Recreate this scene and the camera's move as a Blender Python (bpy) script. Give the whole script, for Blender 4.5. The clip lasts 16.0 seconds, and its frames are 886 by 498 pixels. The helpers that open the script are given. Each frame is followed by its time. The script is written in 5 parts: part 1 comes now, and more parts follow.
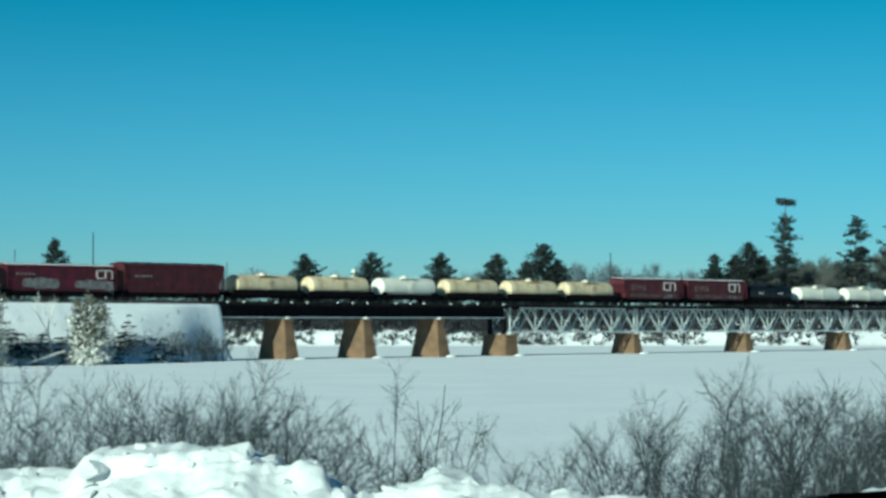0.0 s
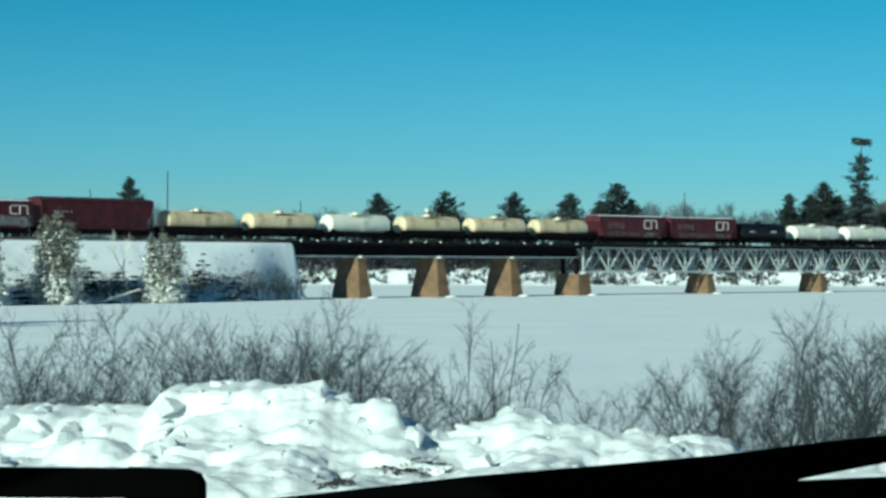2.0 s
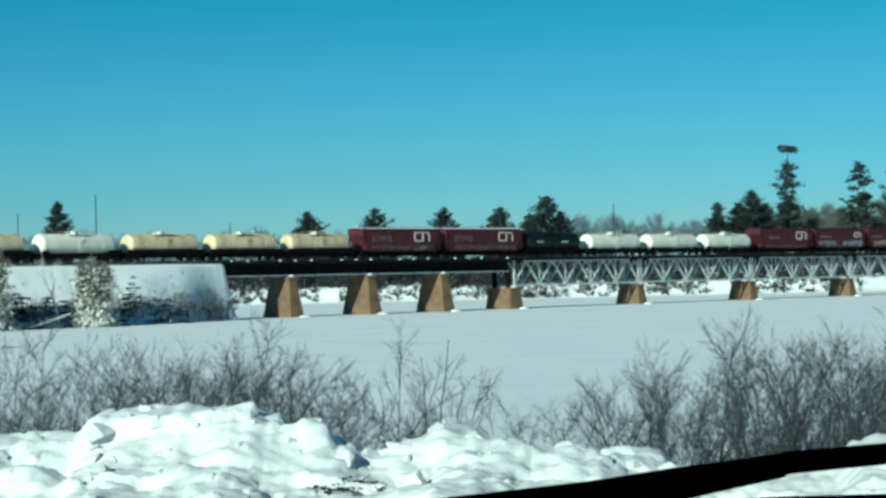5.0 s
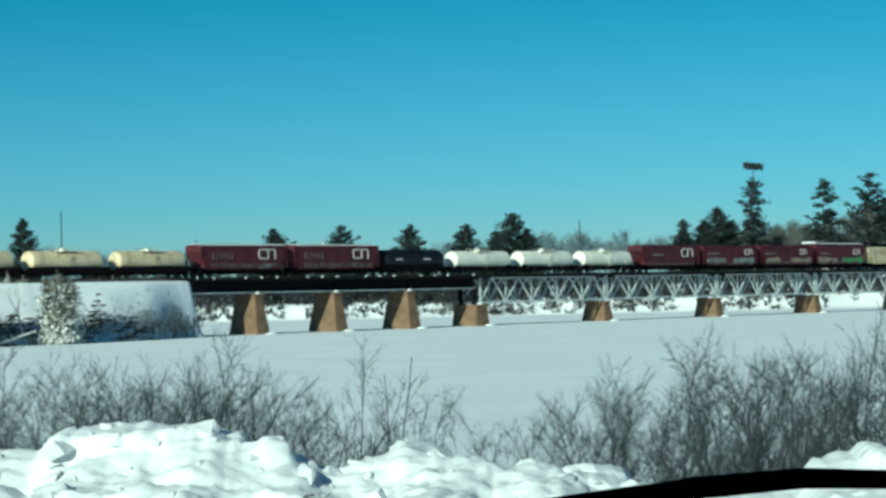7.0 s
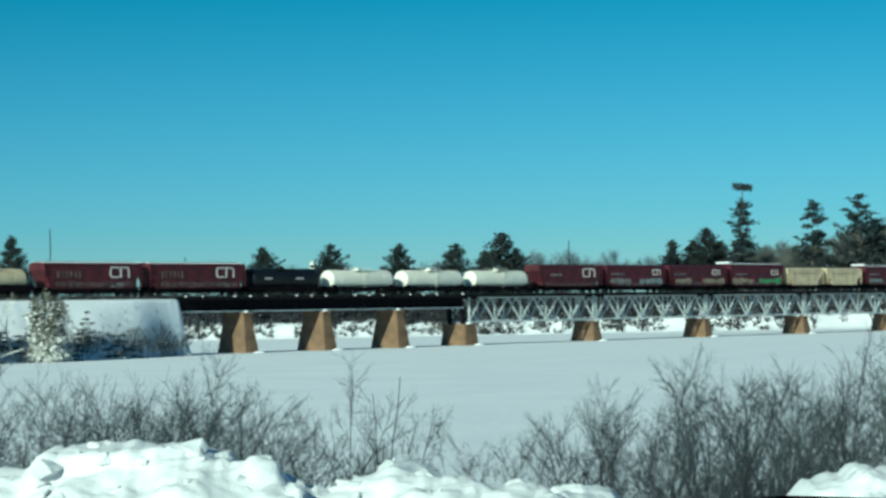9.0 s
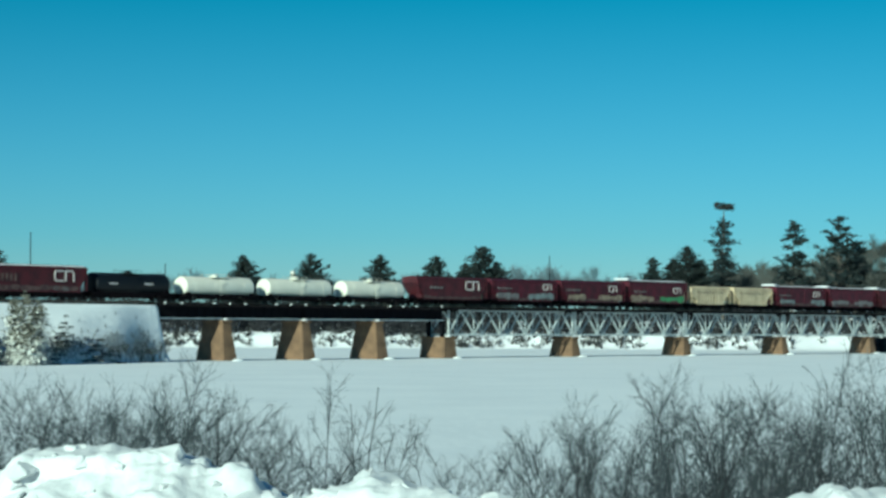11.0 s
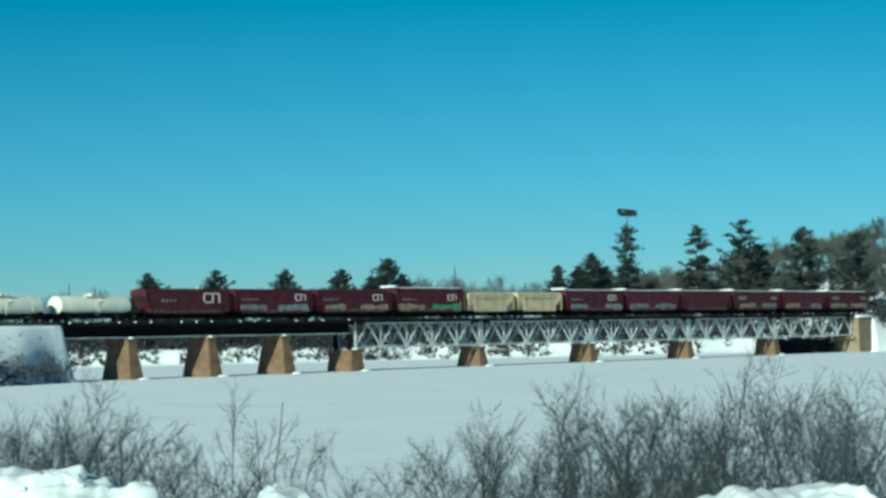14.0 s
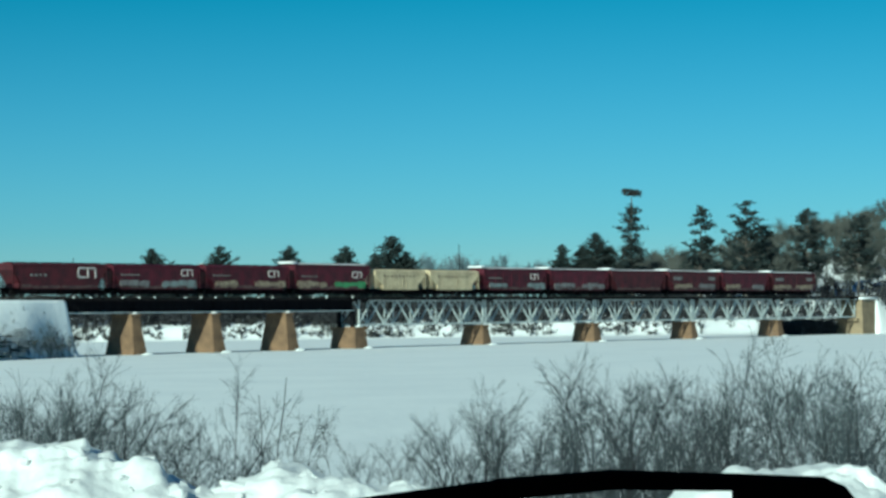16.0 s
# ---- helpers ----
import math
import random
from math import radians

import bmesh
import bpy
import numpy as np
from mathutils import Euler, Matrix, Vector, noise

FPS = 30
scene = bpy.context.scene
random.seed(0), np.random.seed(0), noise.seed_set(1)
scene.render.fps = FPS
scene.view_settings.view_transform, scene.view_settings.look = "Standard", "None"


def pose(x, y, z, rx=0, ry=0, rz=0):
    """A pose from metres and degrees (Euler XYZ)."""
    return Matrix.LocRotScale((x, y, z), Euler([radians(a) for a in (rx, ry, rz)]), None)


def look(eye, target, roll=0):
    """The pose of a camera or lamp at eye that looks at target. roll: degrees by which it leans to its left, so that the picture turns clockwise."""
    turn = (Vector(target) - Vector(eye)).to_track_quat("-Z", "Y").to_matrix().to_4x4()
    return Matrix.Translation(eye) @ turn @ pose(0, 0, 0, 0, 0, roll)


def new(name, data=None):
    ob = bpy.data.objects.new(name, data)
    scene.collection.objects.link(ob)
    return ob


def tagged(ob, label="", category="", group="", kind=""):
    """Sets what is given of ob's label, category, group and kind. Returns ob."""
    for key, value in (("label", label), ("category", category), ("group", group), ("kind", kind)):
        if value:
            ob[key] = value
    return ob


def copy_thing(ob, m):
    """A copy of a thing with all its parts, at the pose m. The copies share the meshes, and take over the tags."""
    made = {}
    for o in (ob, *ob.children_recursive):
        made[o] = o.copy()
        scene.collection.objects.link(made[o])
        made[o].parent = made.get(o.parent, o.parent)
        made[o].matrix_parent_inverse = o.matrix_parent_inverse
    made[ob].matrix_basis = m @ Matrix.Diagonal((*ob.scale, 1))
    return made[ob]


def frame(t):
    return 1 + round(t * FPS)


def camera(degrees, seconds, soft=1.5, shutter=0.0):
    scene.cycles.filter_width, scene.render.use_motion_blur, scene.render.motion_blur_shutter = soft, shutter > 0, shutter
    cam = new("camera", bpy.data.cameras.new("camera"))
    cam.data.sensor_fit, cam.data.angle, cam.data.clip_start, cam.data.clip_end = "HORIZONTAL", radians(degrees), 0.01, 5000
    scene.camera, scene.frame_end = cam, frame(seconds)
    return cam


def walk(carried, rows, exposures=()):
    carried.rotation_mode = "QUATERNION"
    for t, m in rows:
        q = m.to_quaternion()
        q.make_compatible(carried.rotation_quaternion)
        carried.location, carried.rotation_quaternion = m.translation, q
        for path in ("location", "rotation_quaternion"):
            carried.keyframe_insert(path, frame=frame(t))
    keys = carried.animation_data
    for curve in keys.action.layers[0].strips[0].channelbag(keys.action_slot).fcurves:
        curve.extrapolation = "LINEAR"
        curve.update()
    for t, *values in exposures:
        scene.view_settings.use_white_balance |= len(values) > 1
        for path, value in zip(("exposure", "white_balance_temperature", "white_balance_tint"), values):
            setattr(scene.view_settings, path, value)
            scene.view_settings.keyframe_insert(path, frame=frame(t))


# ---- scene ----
cam = camera(22.18, 16.0, soft=2.9)
walk(cam, [
    (0.0, pose(-0.0440, 0, 4.8995, 91.898, 0.017, 0.001)),
    (0.5, pose(-0.0465, 0, 4.8917, 90.720, -1.704, 0.172)),
    (1.0, pose(-0.0450, 0, 4.8893, 90.091, -1.127, 1.160)),
    (1.5, pose(-0.0503, 0, 4.8909, 89.607, -0.388, 1.516)),
    (2.0, pose(-0.0497, 0, 4.8974, 90.359, -0.148, 1.853)),
    (2.5, pose(-0.0394, 0, 4.9023, 90.278, 0.737, 1.673)),
    (3.0, pose(-0.0296, 0, 4.9004, 90.456, 0.837, 1.537)),
    (3.5, pose(-0.0315, 0, 4.8977, 90.245, 0.646, 1.201)),
    (4.0, pose(-0.0282, 0, 4.8987, 90.067, 1.120, 1.225)),
    (4.5, pose(-0.0269, 0, 4.9026, 90.547, 2.048, 1.715)),
    (5.0, pose(-0.0190, 0, 4.9044, 90.750, 1.276, 0.113)),
    (5.2, pose(-0.0022, 0, 4.9039, 90.741, 1.127, -0.347)),
    (7.5, pose(0.0124, 0, 4.9102, 91.219, 1.223, -0.822)),
    (8.0, pose(0.0094, 0, 4.9116, 91.091, 0.483, -1.388)),
    (8.5, pose(0.0028, 0, 4.9079, 90.901, 0.946, -1.148)),
    (9.0, pose(0.0133, 0, 4.9113, 91.645, 1.070, -1.019)),
    (9.5, pose(0.0089, 0, 4.9069, 91.615, 0.311, -1.030)),
    (9.7, pose(0.0072, 0, 4.9048, 91.714, -0.571, -1.388)),
    (11.8, pose(0.0127, 0, 4.9043, 92.259, 0.598, -2.049)),
    (12.0, pose(0.0310, 0, 4.9049, 92.470, 1.226, -1.993)),
    (12.5, pose(0.0413, 0, 4.9051, 93.037, 0.357, -3.006)),
    (13.0, pose(0.0429, 0, 4.9035, 92.065, 0.589, -3.706)),
    (13.5, pose(0.0412, 0, 4.9014, 92.221, 0.566, -3.761)),
    (14.0, pose(0.0482, 0, 4.9034, 92.239, 1.221, -3.896)),
    (14.5, pose(0.0452, 0, 4.9024, 92.123, 1.482, -3.286)),
    (15.0, pose(0.0404, 0, 4.8992, 91.612, 1.078, -3.417)),
    (15.5, pose(0.0413, 0, 4.8978, 91.891, 0.753, -3.395)),
    (16.0, pose(0.0423, 0, 4.8967, 91.688, 0.680, -3.809)),
], exposures=[(0.0, 0.18, 5950, -23), (9.7, 0.18, 5950, -23), (12.0, 0.16, 5880, -23), (12.5, 0.11, 5740, -27), (13.0, 0.16, 5880, -23), (16.0, 0.16, 5930, -23)])

# ---- daylight ----
SUN_TO = Vector((-0.52, -0.854, 0.0)).normalized()      # level direction towards the sun
SUN_EL = radians(21.5)
world = bpy.data.worlds.new("sky")
world.use_nodes = True
scene.world = world
wn = world.node_tree
sky = wn.nodes.new("ShaderNodeTexSky")
sky.sky_type, sky.sun_disc = "NISHITA", False
sky.sun_elevation = SUN_EL
sky.sun_rotation = math.atan2(SUN_TO.x, SUN_TO.y)
sky.air_density, sky.dust_density, sky.ozone_density = 1.0, 0.2, 3.0
wn.nodes["Background"].inputs["Strength"].default_value = 0.099
# deep winter blue that pales towards the horizon
wco, wsep, wramp, wmul = (wn.nodes.new("ShaderNode" + k) for k in ("TexCoord", "SeparateXYZ", "ValToRGB", "Mix"))
wn.links.new(wco.outputs["Generated"], wsep.inputs[0])
wn.links.new(wsep.outputs["Z"], wramp.inputs[0])
wramp.color_ramp.elements[0].position, wramp.color_ramp.elements[0].color = 0.0, (0.44, 0.61, 0.93, 1)
wramp.color_ramp.elements[1].position, wramp.color_ramp.elements[1].color = 0.16, (0.085, 0.43, 0.57, 1)
zenith = wramp.color_ramp.elements.new(1.0)
zenith.color = (0.045, 0.2, 0.46, 1)
haze = wramp.color_ramp.elements.new(0.04)
haze.color = (0.29, 0.555, 0.86, 1)
wmul.data_type, wmul.blend_type = "RGBA", "MULTIPLY"
wmul.inputs["Factor"].default_value = 1.0
wn.links.new(sky.outputs[0], wmul.inputs["A"])
wn.links.new(wramp.outputs["Color"], wmul.inputs["B"])
wn.links.new(wmul.outputs["Result"], wn.nodes["Background"].inputs["Color"])
sun = new("sun", bpy.data.lights.new("sun", "SUN"))
sun.data.energy, sun.data.angle, sun.data.color = 5.0, radians(0.5), (1.0, 0.955, 0.89)
sun_dir = Vector((SUN_TO.x * math.cos(SUN_EL), SUN_TO.y * math.cos(SUN_EL), math.sin(SUN_EL)))
sun.matrix_basis = look(sun_dir * 400, (0, 0, 0))


# ---- materials ----
def mat(name, base, dark=None, rough=0.8, metal=0.0, scale=2.0, fine=25.0, bump=0.2, amount=0.6, spread=0.0, spec=0.5, lo=0.5, hi=1.0):
    """Two scales of noise between two colours, with fine relief; spread varies pieces by object."""
    m = bpy.data.materials.new(name)
    m.use_nodes = True
    nt = m.node_tree
    b = nt.nodes["Principled BSDF"]
    dark = dark or tuple(c * 0.6 for c in base)
    co = nt.nodes.new("ShaderNodeTexCoord")
    n1, n2 = nt.nodes.new("ShaderNodeTexNoise"), nt.nodes.new("ShaderNodeTexNoise")
    n1.inputs["Scale"].default_value, n2.inputs["Scale"].default_value = scale, fine
    n1.inputs["Detail"].default_value = n2.inputs["Detail"].default_value = 4
    for n in (n1, n2):
        nt.links.new(co.outputs["Object"], n.inputs["Vector"])
    add = nt.nodes.new("ShaderNodeMath")
    add.operation = "MULTIPLY_ADD"
    nt.links.new(n2.outputs["Fac"], add.inputs[0])
    add.inputs[1].default_value = 0.5
    nt.links.new(n1.outputs["Fac"], add.inputs[2])
    rng = nt.nodes.new("ShaderNodeMapRange")
    rng.inputs["From Min"].default_value, rng.inputs["From Max"].default_value = lo, hi
    rng.inputs["To Max"].default_value = amount
    nt.links.new(add.outputs[0], rng.inputs["Value"])
    mix = nt.nodes.new("ShaderNodeMix")
    mix.data_type = "RGBA"
    mix.inputs["A"].default_value, mix.inputs["B"].default_value = (*base, 1), (*dark, 1)
    nt.links.new(rng.outputs[0], mix.inputs["Factor"])
    colour = mix.outputs["Result"]
    if spread:
        info, hsv = nt.nodes.new("ShaderNodeObjectInfo"), nt.nodes.new("ShaderNodeHueSaturation")
        r2 = nt.nodes.new("ShaderNodeMapRange")
        r2.inputs["To Min"].default_value, r2.inputs["To Max"].default_value = 1 - spread, 1 + spread
        nt.links.new(info.outputs["Random"], r2.inputs["Value"])
        nt.links.new(r2.outputs[0], hsv.inputs["Value"])
        nt.links.new(colour, hsv.inputs["Color"])
        colour = hsv.outputs["Color"]
    nt.links.new(colour, b.inputs["Base Color"])
    b.inputs["Roughness"].default_value, b.inputs["Metallic"].default_value = rough, metal
    b.inputs["Specular IOR Level"].default_value = spec
    if bump:
        bp = nt.nodes.new("ShaderNodeBump")
        bp.inputs["Strength"].default_value, bp.inputs["Distance"].default_value = bump, 0.5 / fine
        nt.links.new(add.outputs[0], bp.inputs["Height"])
        nt.links.new(bp.outputs[0], b.inputs["Normal"])
    return m


SNOW = mat("snow", (0.88, 0.89, 0.9), (0.72, 0.74, 0.77), 0.75, scale=0.09, fine=1.2, bump=0.4, amount=0.6, spec=0.2)
BANK_SNOW = mat("ploughed_snow", (0.7, 0.71, 0.72), (0.54, 0.55, 0.56), 0.7, scale=1.6, fine=26, bump=0.6, amount=0.45, spec=0.2)
SOIL = mat("bank_soil", (0.04, 0.035, 0.033), (0.022, 0.02, 0.02), 0.9, scale=3, fine=20)
CONCRETE = mat("old_concrete", (0.2, 0.12, 0.068), (0.1, 0.06, 0.036), 0.9, amount=0.9, scale=0.7, fine=5, bump=0.5, lo=0.6, hi=0.95)
PALE_CONCRETE = mat("pale_concrete", (0.3, 0.23, 0.15), (0.17, 0.125, 0.08), 0.9, amount=0.9, scale=0.7, fine=5, bump=0.5)
BLACK_STEEL = mat("black_steel", (0.009, 0.009, 0.012), (0.006, 0.006, 0.007), 0.85, scale=0.7, fine=6, spec=0.02)
SILVER_STEEL = mat("silver_paint", (0.52, 0.56, 0.56), (0.36, 0.38, 0.37), 0.5, scale=0.8, fine=6, bump=0.1)
PALE_STEEL = mat("frosted_steel", (0.74, 0.77, 0.76), (0.5, 0.52, 0.5), 0.6, scale=1.5, fine=8, bump=0.1)
TIMBER = mat("creosoted_timber", (0.014, 0.012, 0.013), (0.008, 0.007, 0.008), 0.85, scale=3, fine=20, spread=0.25, spec=0.1)
RAIL = mat("rail_steel", (0.16, 0.11, 0.08), (0.09, 0.06, 0.05), 0.45, 0.7, scale=2, fine=20)
RED = mat("oxide_red_paint", (0.085, 0.008, 0.02), (0.036, 0.006, 0.012), 0.6, scale=0.7, fine=3, bump=0.1, amount=0.9, spread=0.2, spec=0.3, lo=0.62, hi=0.88)
BROWN_RED = mat("brown_red_paint", (0.076, 0.011, 0.018), (0.034, 0.008, 0.012), 0.65, scale=0.7, fine=3, bump=0.1, amount=0.9, spread=0.15, spec=0.3, lo=0.62, hi=0.88)
TAN = mat("tan_paint", (0.64, 0.52, 0.34), (0.36, 0.26, 0.16), 0.55, scale=0.6, fine=3, bump=0.1, amount=0.75, spread=0.08, lo=0.64, hi=0.9)
WHITE = mat("white_paint", (0.78, 0.75, 0.65), (0.58, 0.55, 0.46), 0.45, scale=0.4, fine=4, bump=0.1)
TANK_BLACK = mat("black_tank_paint", (0.006, 0.008, 0.012), (0.004, 0.005, 0.007), 0.55, scale=0.5, fine=4, bump=0.1, spec=0.25)
# black of grimy underframes, also used in place of shade under the cars
DARK = mat("underframe_grime_shade", (0.009, 0.007, 0.009), (0.005, 0.004, 0.005), 0.85, scale=1, fine=8, spec=0.05)
WHEEL = mat("wheel_steel", (0.035, 0.028, 0.026), (0.016, 0.013, 0.012), 0.6, 0.5, scale=2, fine=15)
LOGO = mat("white_lettering", (0.62, 0.56, 0.54), (0.36, 0.3, 0.3), 0.6, scale=1.5, fine=9, bump=0)
GRAF_GREY = mat("grey_spray_paint", (0.25, 0.25, 0.24), (0.08, 0.05, 0.06), 0.6, scale=1.2, fine=3, bump=0, amount=1)
GRAF_PALE = mat("pale_spray_paint", (0.36, 0.3, 0.2), (0.12, 0.06, 0.05), 0.6, scale=1.2, fine=3, bump=0, amount=1)
GRAF_TEAL = mat("teal_spray_paint", (0.27, 0.34, 0.33), (0.1, 0.08, 0.09), 0.6, scale=1.2, fine=3, bump=0, amount=1)
GRAF_GREEN = mat("green_spray_paint", (0.10, 0.36, 0.13), (0.05, 0.14, 0.06), 0.6, scale=1.2, fine=3, bump=0, amount=1)
WEATHER = mat("weathered_red_paint", (0.11, 0.062, 0.058), (0.05, 0.024, 0.027), 0.8, scale=0.9, fine=4, bump=0, amount=1, lo=0.62, hi=0.88)
BARK = mat("grey_bark", (0.13, 0.11, 0.095), (0.07, 0.06, 0.05), 0.9, scale=2, fine=18, spread=0.2)
TWIG = mat("dark_twig_bark", (0.04, 0.041, 0.041), (0.022, 0.022, 0.022), 0.85, scale=3, fine=30, spread=0.3)
# twigs of the far woods; distance haze is mixed into their colour
HAZY_TWIG = mat("haze_tinted_twigs", (0.13, 0.18, 0.21), (0.085, 0.12, 0.14), 0.9, scale=0.3, fine=3, bump=0)
STEM_BARK = mat("shrub_stem_bark", (0.02, 0.021, 0.025), (0.012, 0.012, 0.015), 0.85, scale=3, fine=30, spread=0.3)
THICKET = mat("thicket_bark", (0.026, 0.027, 0.032), (0.014, 0.014, 0.018), 0.9, scale=0.4, fine=4, bump=0)
HILL_TWIG = mat("brown_grey_twigs", (0.085, 0.09, 0.082), (0.05, 0.052, 0.048), 0.9, scale=0.08, fine=2, bump=0)
GREY_TWIG = mat("grey_twig_bark", (0.046, 0.055, 0.056), (0.026, 0.03, 0.03), 0.85, scale=3, fine=30, spread=0.25)
SHRUB_BARK = mat("shrub_bark", (0.06, 0.074, 0.082), (0.036, 0.044, 0.05), 0.85, scale=3, fine=30, spread=0.3)
BIRCH = mat("birch_bark", (0.8, 0.78, 0.72), (0.5, 0.47, 0.43), 0.8, scale=2, fine=9)
NEEDLE = mat("dark_needles", (0.015, 0.027, 0.026), (0.009, 0.015, 0.015), 0.8, scale=0.6, fine=3, bump=0, spread=0.25)
PINE_NEEDLE = mat("pine_needles", (0.014, 0.025, 0.026), (0.008, 0.014, 0.015), 0.8, scale=0.5, fine=3, bump=0, spread=0.2)
CEDAR = mat("winter_cedar_foliage", (0.19, 0.185, 0.15), (0.09, 0.09, 0.075), 0.85, scale=0.8, fine=4, bump=0)
FROST = mat("snow_on_foliage", (0.8, 0.8, 0.76), (0.6, 0.6, 0.56), 0.8, scale=2, fine=8, bump=0.2)
RUBBER = mat("black_rubber", (0.0015, 0.0015, 0.0018), (0.001, 0.001, 0.001), 0.9, scale=8, fine=200, bump=0.05, spec=0.01)
HOOD_PAINT = mat("dark_blue_car_paint", (0.006, 0.01, 0.026), (0.004, 0.008, 0.02), 0.3, scale=3, fine=60, bump=0.02, spec=0.5)


# ---- mesh helpers ----
def part(name, bm, material, parent=None, label="", smooth=False):
    """Links a bmesh, or a (vertices, faces) pair, as one mesh object under a thing."""
    me = bpy.data.meshes.new(name)
    if isinstance(bm, tuple):
        me.from_pydata(bm[0], [], bm[1])
    else:
        bmesh.ops.recalc_face_normals(bm, faces=bm.faces)
        bm.to_mesh(me)
        bm.free()
    me.materials.append(material)
    if smooth:
        me.polygons.foreach_set("use_smooth", [True] * len(me.polygons))
    ob = new(name, me)
    if parent:
        ob.parent = parent
    if label:
        ob["label"] = label
    return ob


def share(name, ob, parent, m):
    """Another object on ob's mesh."""
    o = new(name, ob.data)
    o.parent = parent
    o.matrix_basis = m
    return o


def thing(name, label, category, m=None, group="", kind=""):
    ob = tagged(new(name), label, category, group, kind)
    if m is not None:
        ob.matrix_basis = m
    return ob


def box(bm, x0, x1, y0, y1, z0, z1, bevel=0.0):
    vs = [bm.verts.new((x, y, z)) for x in (x0, x1) for y in (y0, y1) for z in (z0, z1)]
    fs = [bm.faces.new([vs[i] for i in f]) for f in ((0, 1, 3, 2), (4, 6, 7, 5), (0, 4, 5, 1), (2, 3, 7, 6), (0, 2, 6, 4), (1, 5, 7, 3))]
    if bevel:
        bmesh.ops.bevel(bm, geom=list({e for f in fs for e in f.edges}), offset=bevel, segments=1, affect="EDGES")
    return bm


def loft(bm, rings, close=True, caps=True):
    """Skin through rings of points of equal count."""
    vr = [[bm.verts.new(p) for p in r] for r in rings]
    n = len(vr[0])
    for a, b in zip(vr, vr[1:]):
        for i in range(n if close else n - 1):
            j = (i + 1) % n
            bm.faces.new((a[i], a[j], b[j], b[i]))
    if caps:
        bm.faces.new(vr[0])
        bm.faces.new(vr[-1][::-1])
    return bm


def beam(bm, a, b, w, h):
    """A straight bar of section w x h from a to b."""
    a, b = Vector(a), Vector(b)
    d = (b - a).normalized()
    side = d.cross(Vector((0, 0, 1)))
    side = side.normalized() if side.length > 0.05 else Vector((1, 0, 0))
    up = side.cross(d)
    ring = [side * (w / 2 * i) + up * (h / 2 * j) for i, j in ((-1, -1), (1, -1), (1, 1), (-1, 1))]
    return loft(bm, [[a + r for r in ring], [b + r for r in ring]])


def disc_rings(axis_pts, radii, n=16, axis="x", squash=1.0):
    out = []
    for p, r in zip(axis_pts, radii):
        ring = []
        for i in range(n):
            t = 2 * math.pi * i / n
            c, s = r * math.cos(t), r * math.sin(t) * squash
            ring.append((p, c, s) if axis == "x" else ((c, p, s) if axis == "y" else (c, s, p)))
        out.append(ring)
    return out


class Soup:
    """Vertices and faces gathered quickly for foliage and twigs."""

    def __init__(self):
        self.v, self.f = [], []

    def stick(self, a, b, r0, r1, n=3):
        d = (b - a)
        if d.length < 1e-5:
            return
        d = d.normalized()
        s = d.orthogonal().normalized()
        t = d.cross(s)
        k = len(self.v)
        for p, r in ((a, r0), (b, r1)):
            for i in range(n):
                w = 2 * math.pi * i / n
                self.v.append(p + s * (r * math.cos(w)) + t * (r * math.sin(w)))
        for i in range(n):
            j = (i + 1) % n
            self.f.append((k + i, k + j, k + n + j, k + n + i))

    def tuft(self, p, size, rng, flat=0.6):
        """A small irregular clump: a squashed tetra-like spray."""
        k = len(self.v)
        for i in range(4):
            self.v.append(p + Vector((rng.uniform(-1, 1), rng.uniform(-1, 1), rng.uniform(-1, 1) * flat)) * size)
        self.f += [(k, k + 1, k + 2), (k, k + 2, k + 3), (k, k + 3, k + 1), (k + 1, k + 3, k + 2)]

    def data(self):
        return ([tuple(p) for p in self.v], self.f)


# ---- the lie of the land: x across, y away from the car, ice at z = 0 ----
TH = radians(47.95)
U = Vector((math.cos(TH), math.sin(TH), 0))
N = Vector((U.y, -U.x, 0))                 # across the track, towards the car
ORIGIN = Vector((8.71, 348.62, 0))          # first truss bearing on the track's centre line
DECK = 7.6                                  # underside of the ties
RAIL_TOP = 8.0


def on_track(s, off=0.0, z=0.0):
    return ORIGIN + U * s + N * off + Vector((0, 0, z))


def track_pose(s, off=0.0, z=0.0):
    return Matrix.Translation(on_track(s, off, z)) @ Matrix.Rotation(TH, 4, "Z")


def smooth(a, b, v):
    t = min(1, max(0, (v - a) / (b - a)))
    return t * t * (3 - 2 * t)


def fbm(x, y, k=0.0):
    return noise.noise((x, y, k)) + 0.5 * noise.noise((2 * x, 2 * y, k + 3)) + 0.25 * noise.noise((4 * x, 4 * y, k + 7))


def shore(x):
    return 497 + 10 * noise.noise((x * 0.02, 3.1, 0)) + 4 * noise.noise((x * 0.09, 1.1, 0))


def land(x, y):
    near = 3.2 * (1 - smooth(16.2, 29, y))
    z = near + (0.05 * fbm(x * 0.05, y * 0.02) if y > 33 else 0.04 * fbm(x * 0.4, y * 0.4))
    d = y - shore(x)
    if d > 0:
        z += 3.4 * smooth(0, 9, d) + 2.6 * smooth(8, 40, d) + 0.9 * fbm(x * 0.16, y * 0.16, 2) * smooth(0, 5, d)
        z += 18 * smooth(60, 175, x - 0.10 * (y - 500)) * smooth(10, 130, d)
    return z


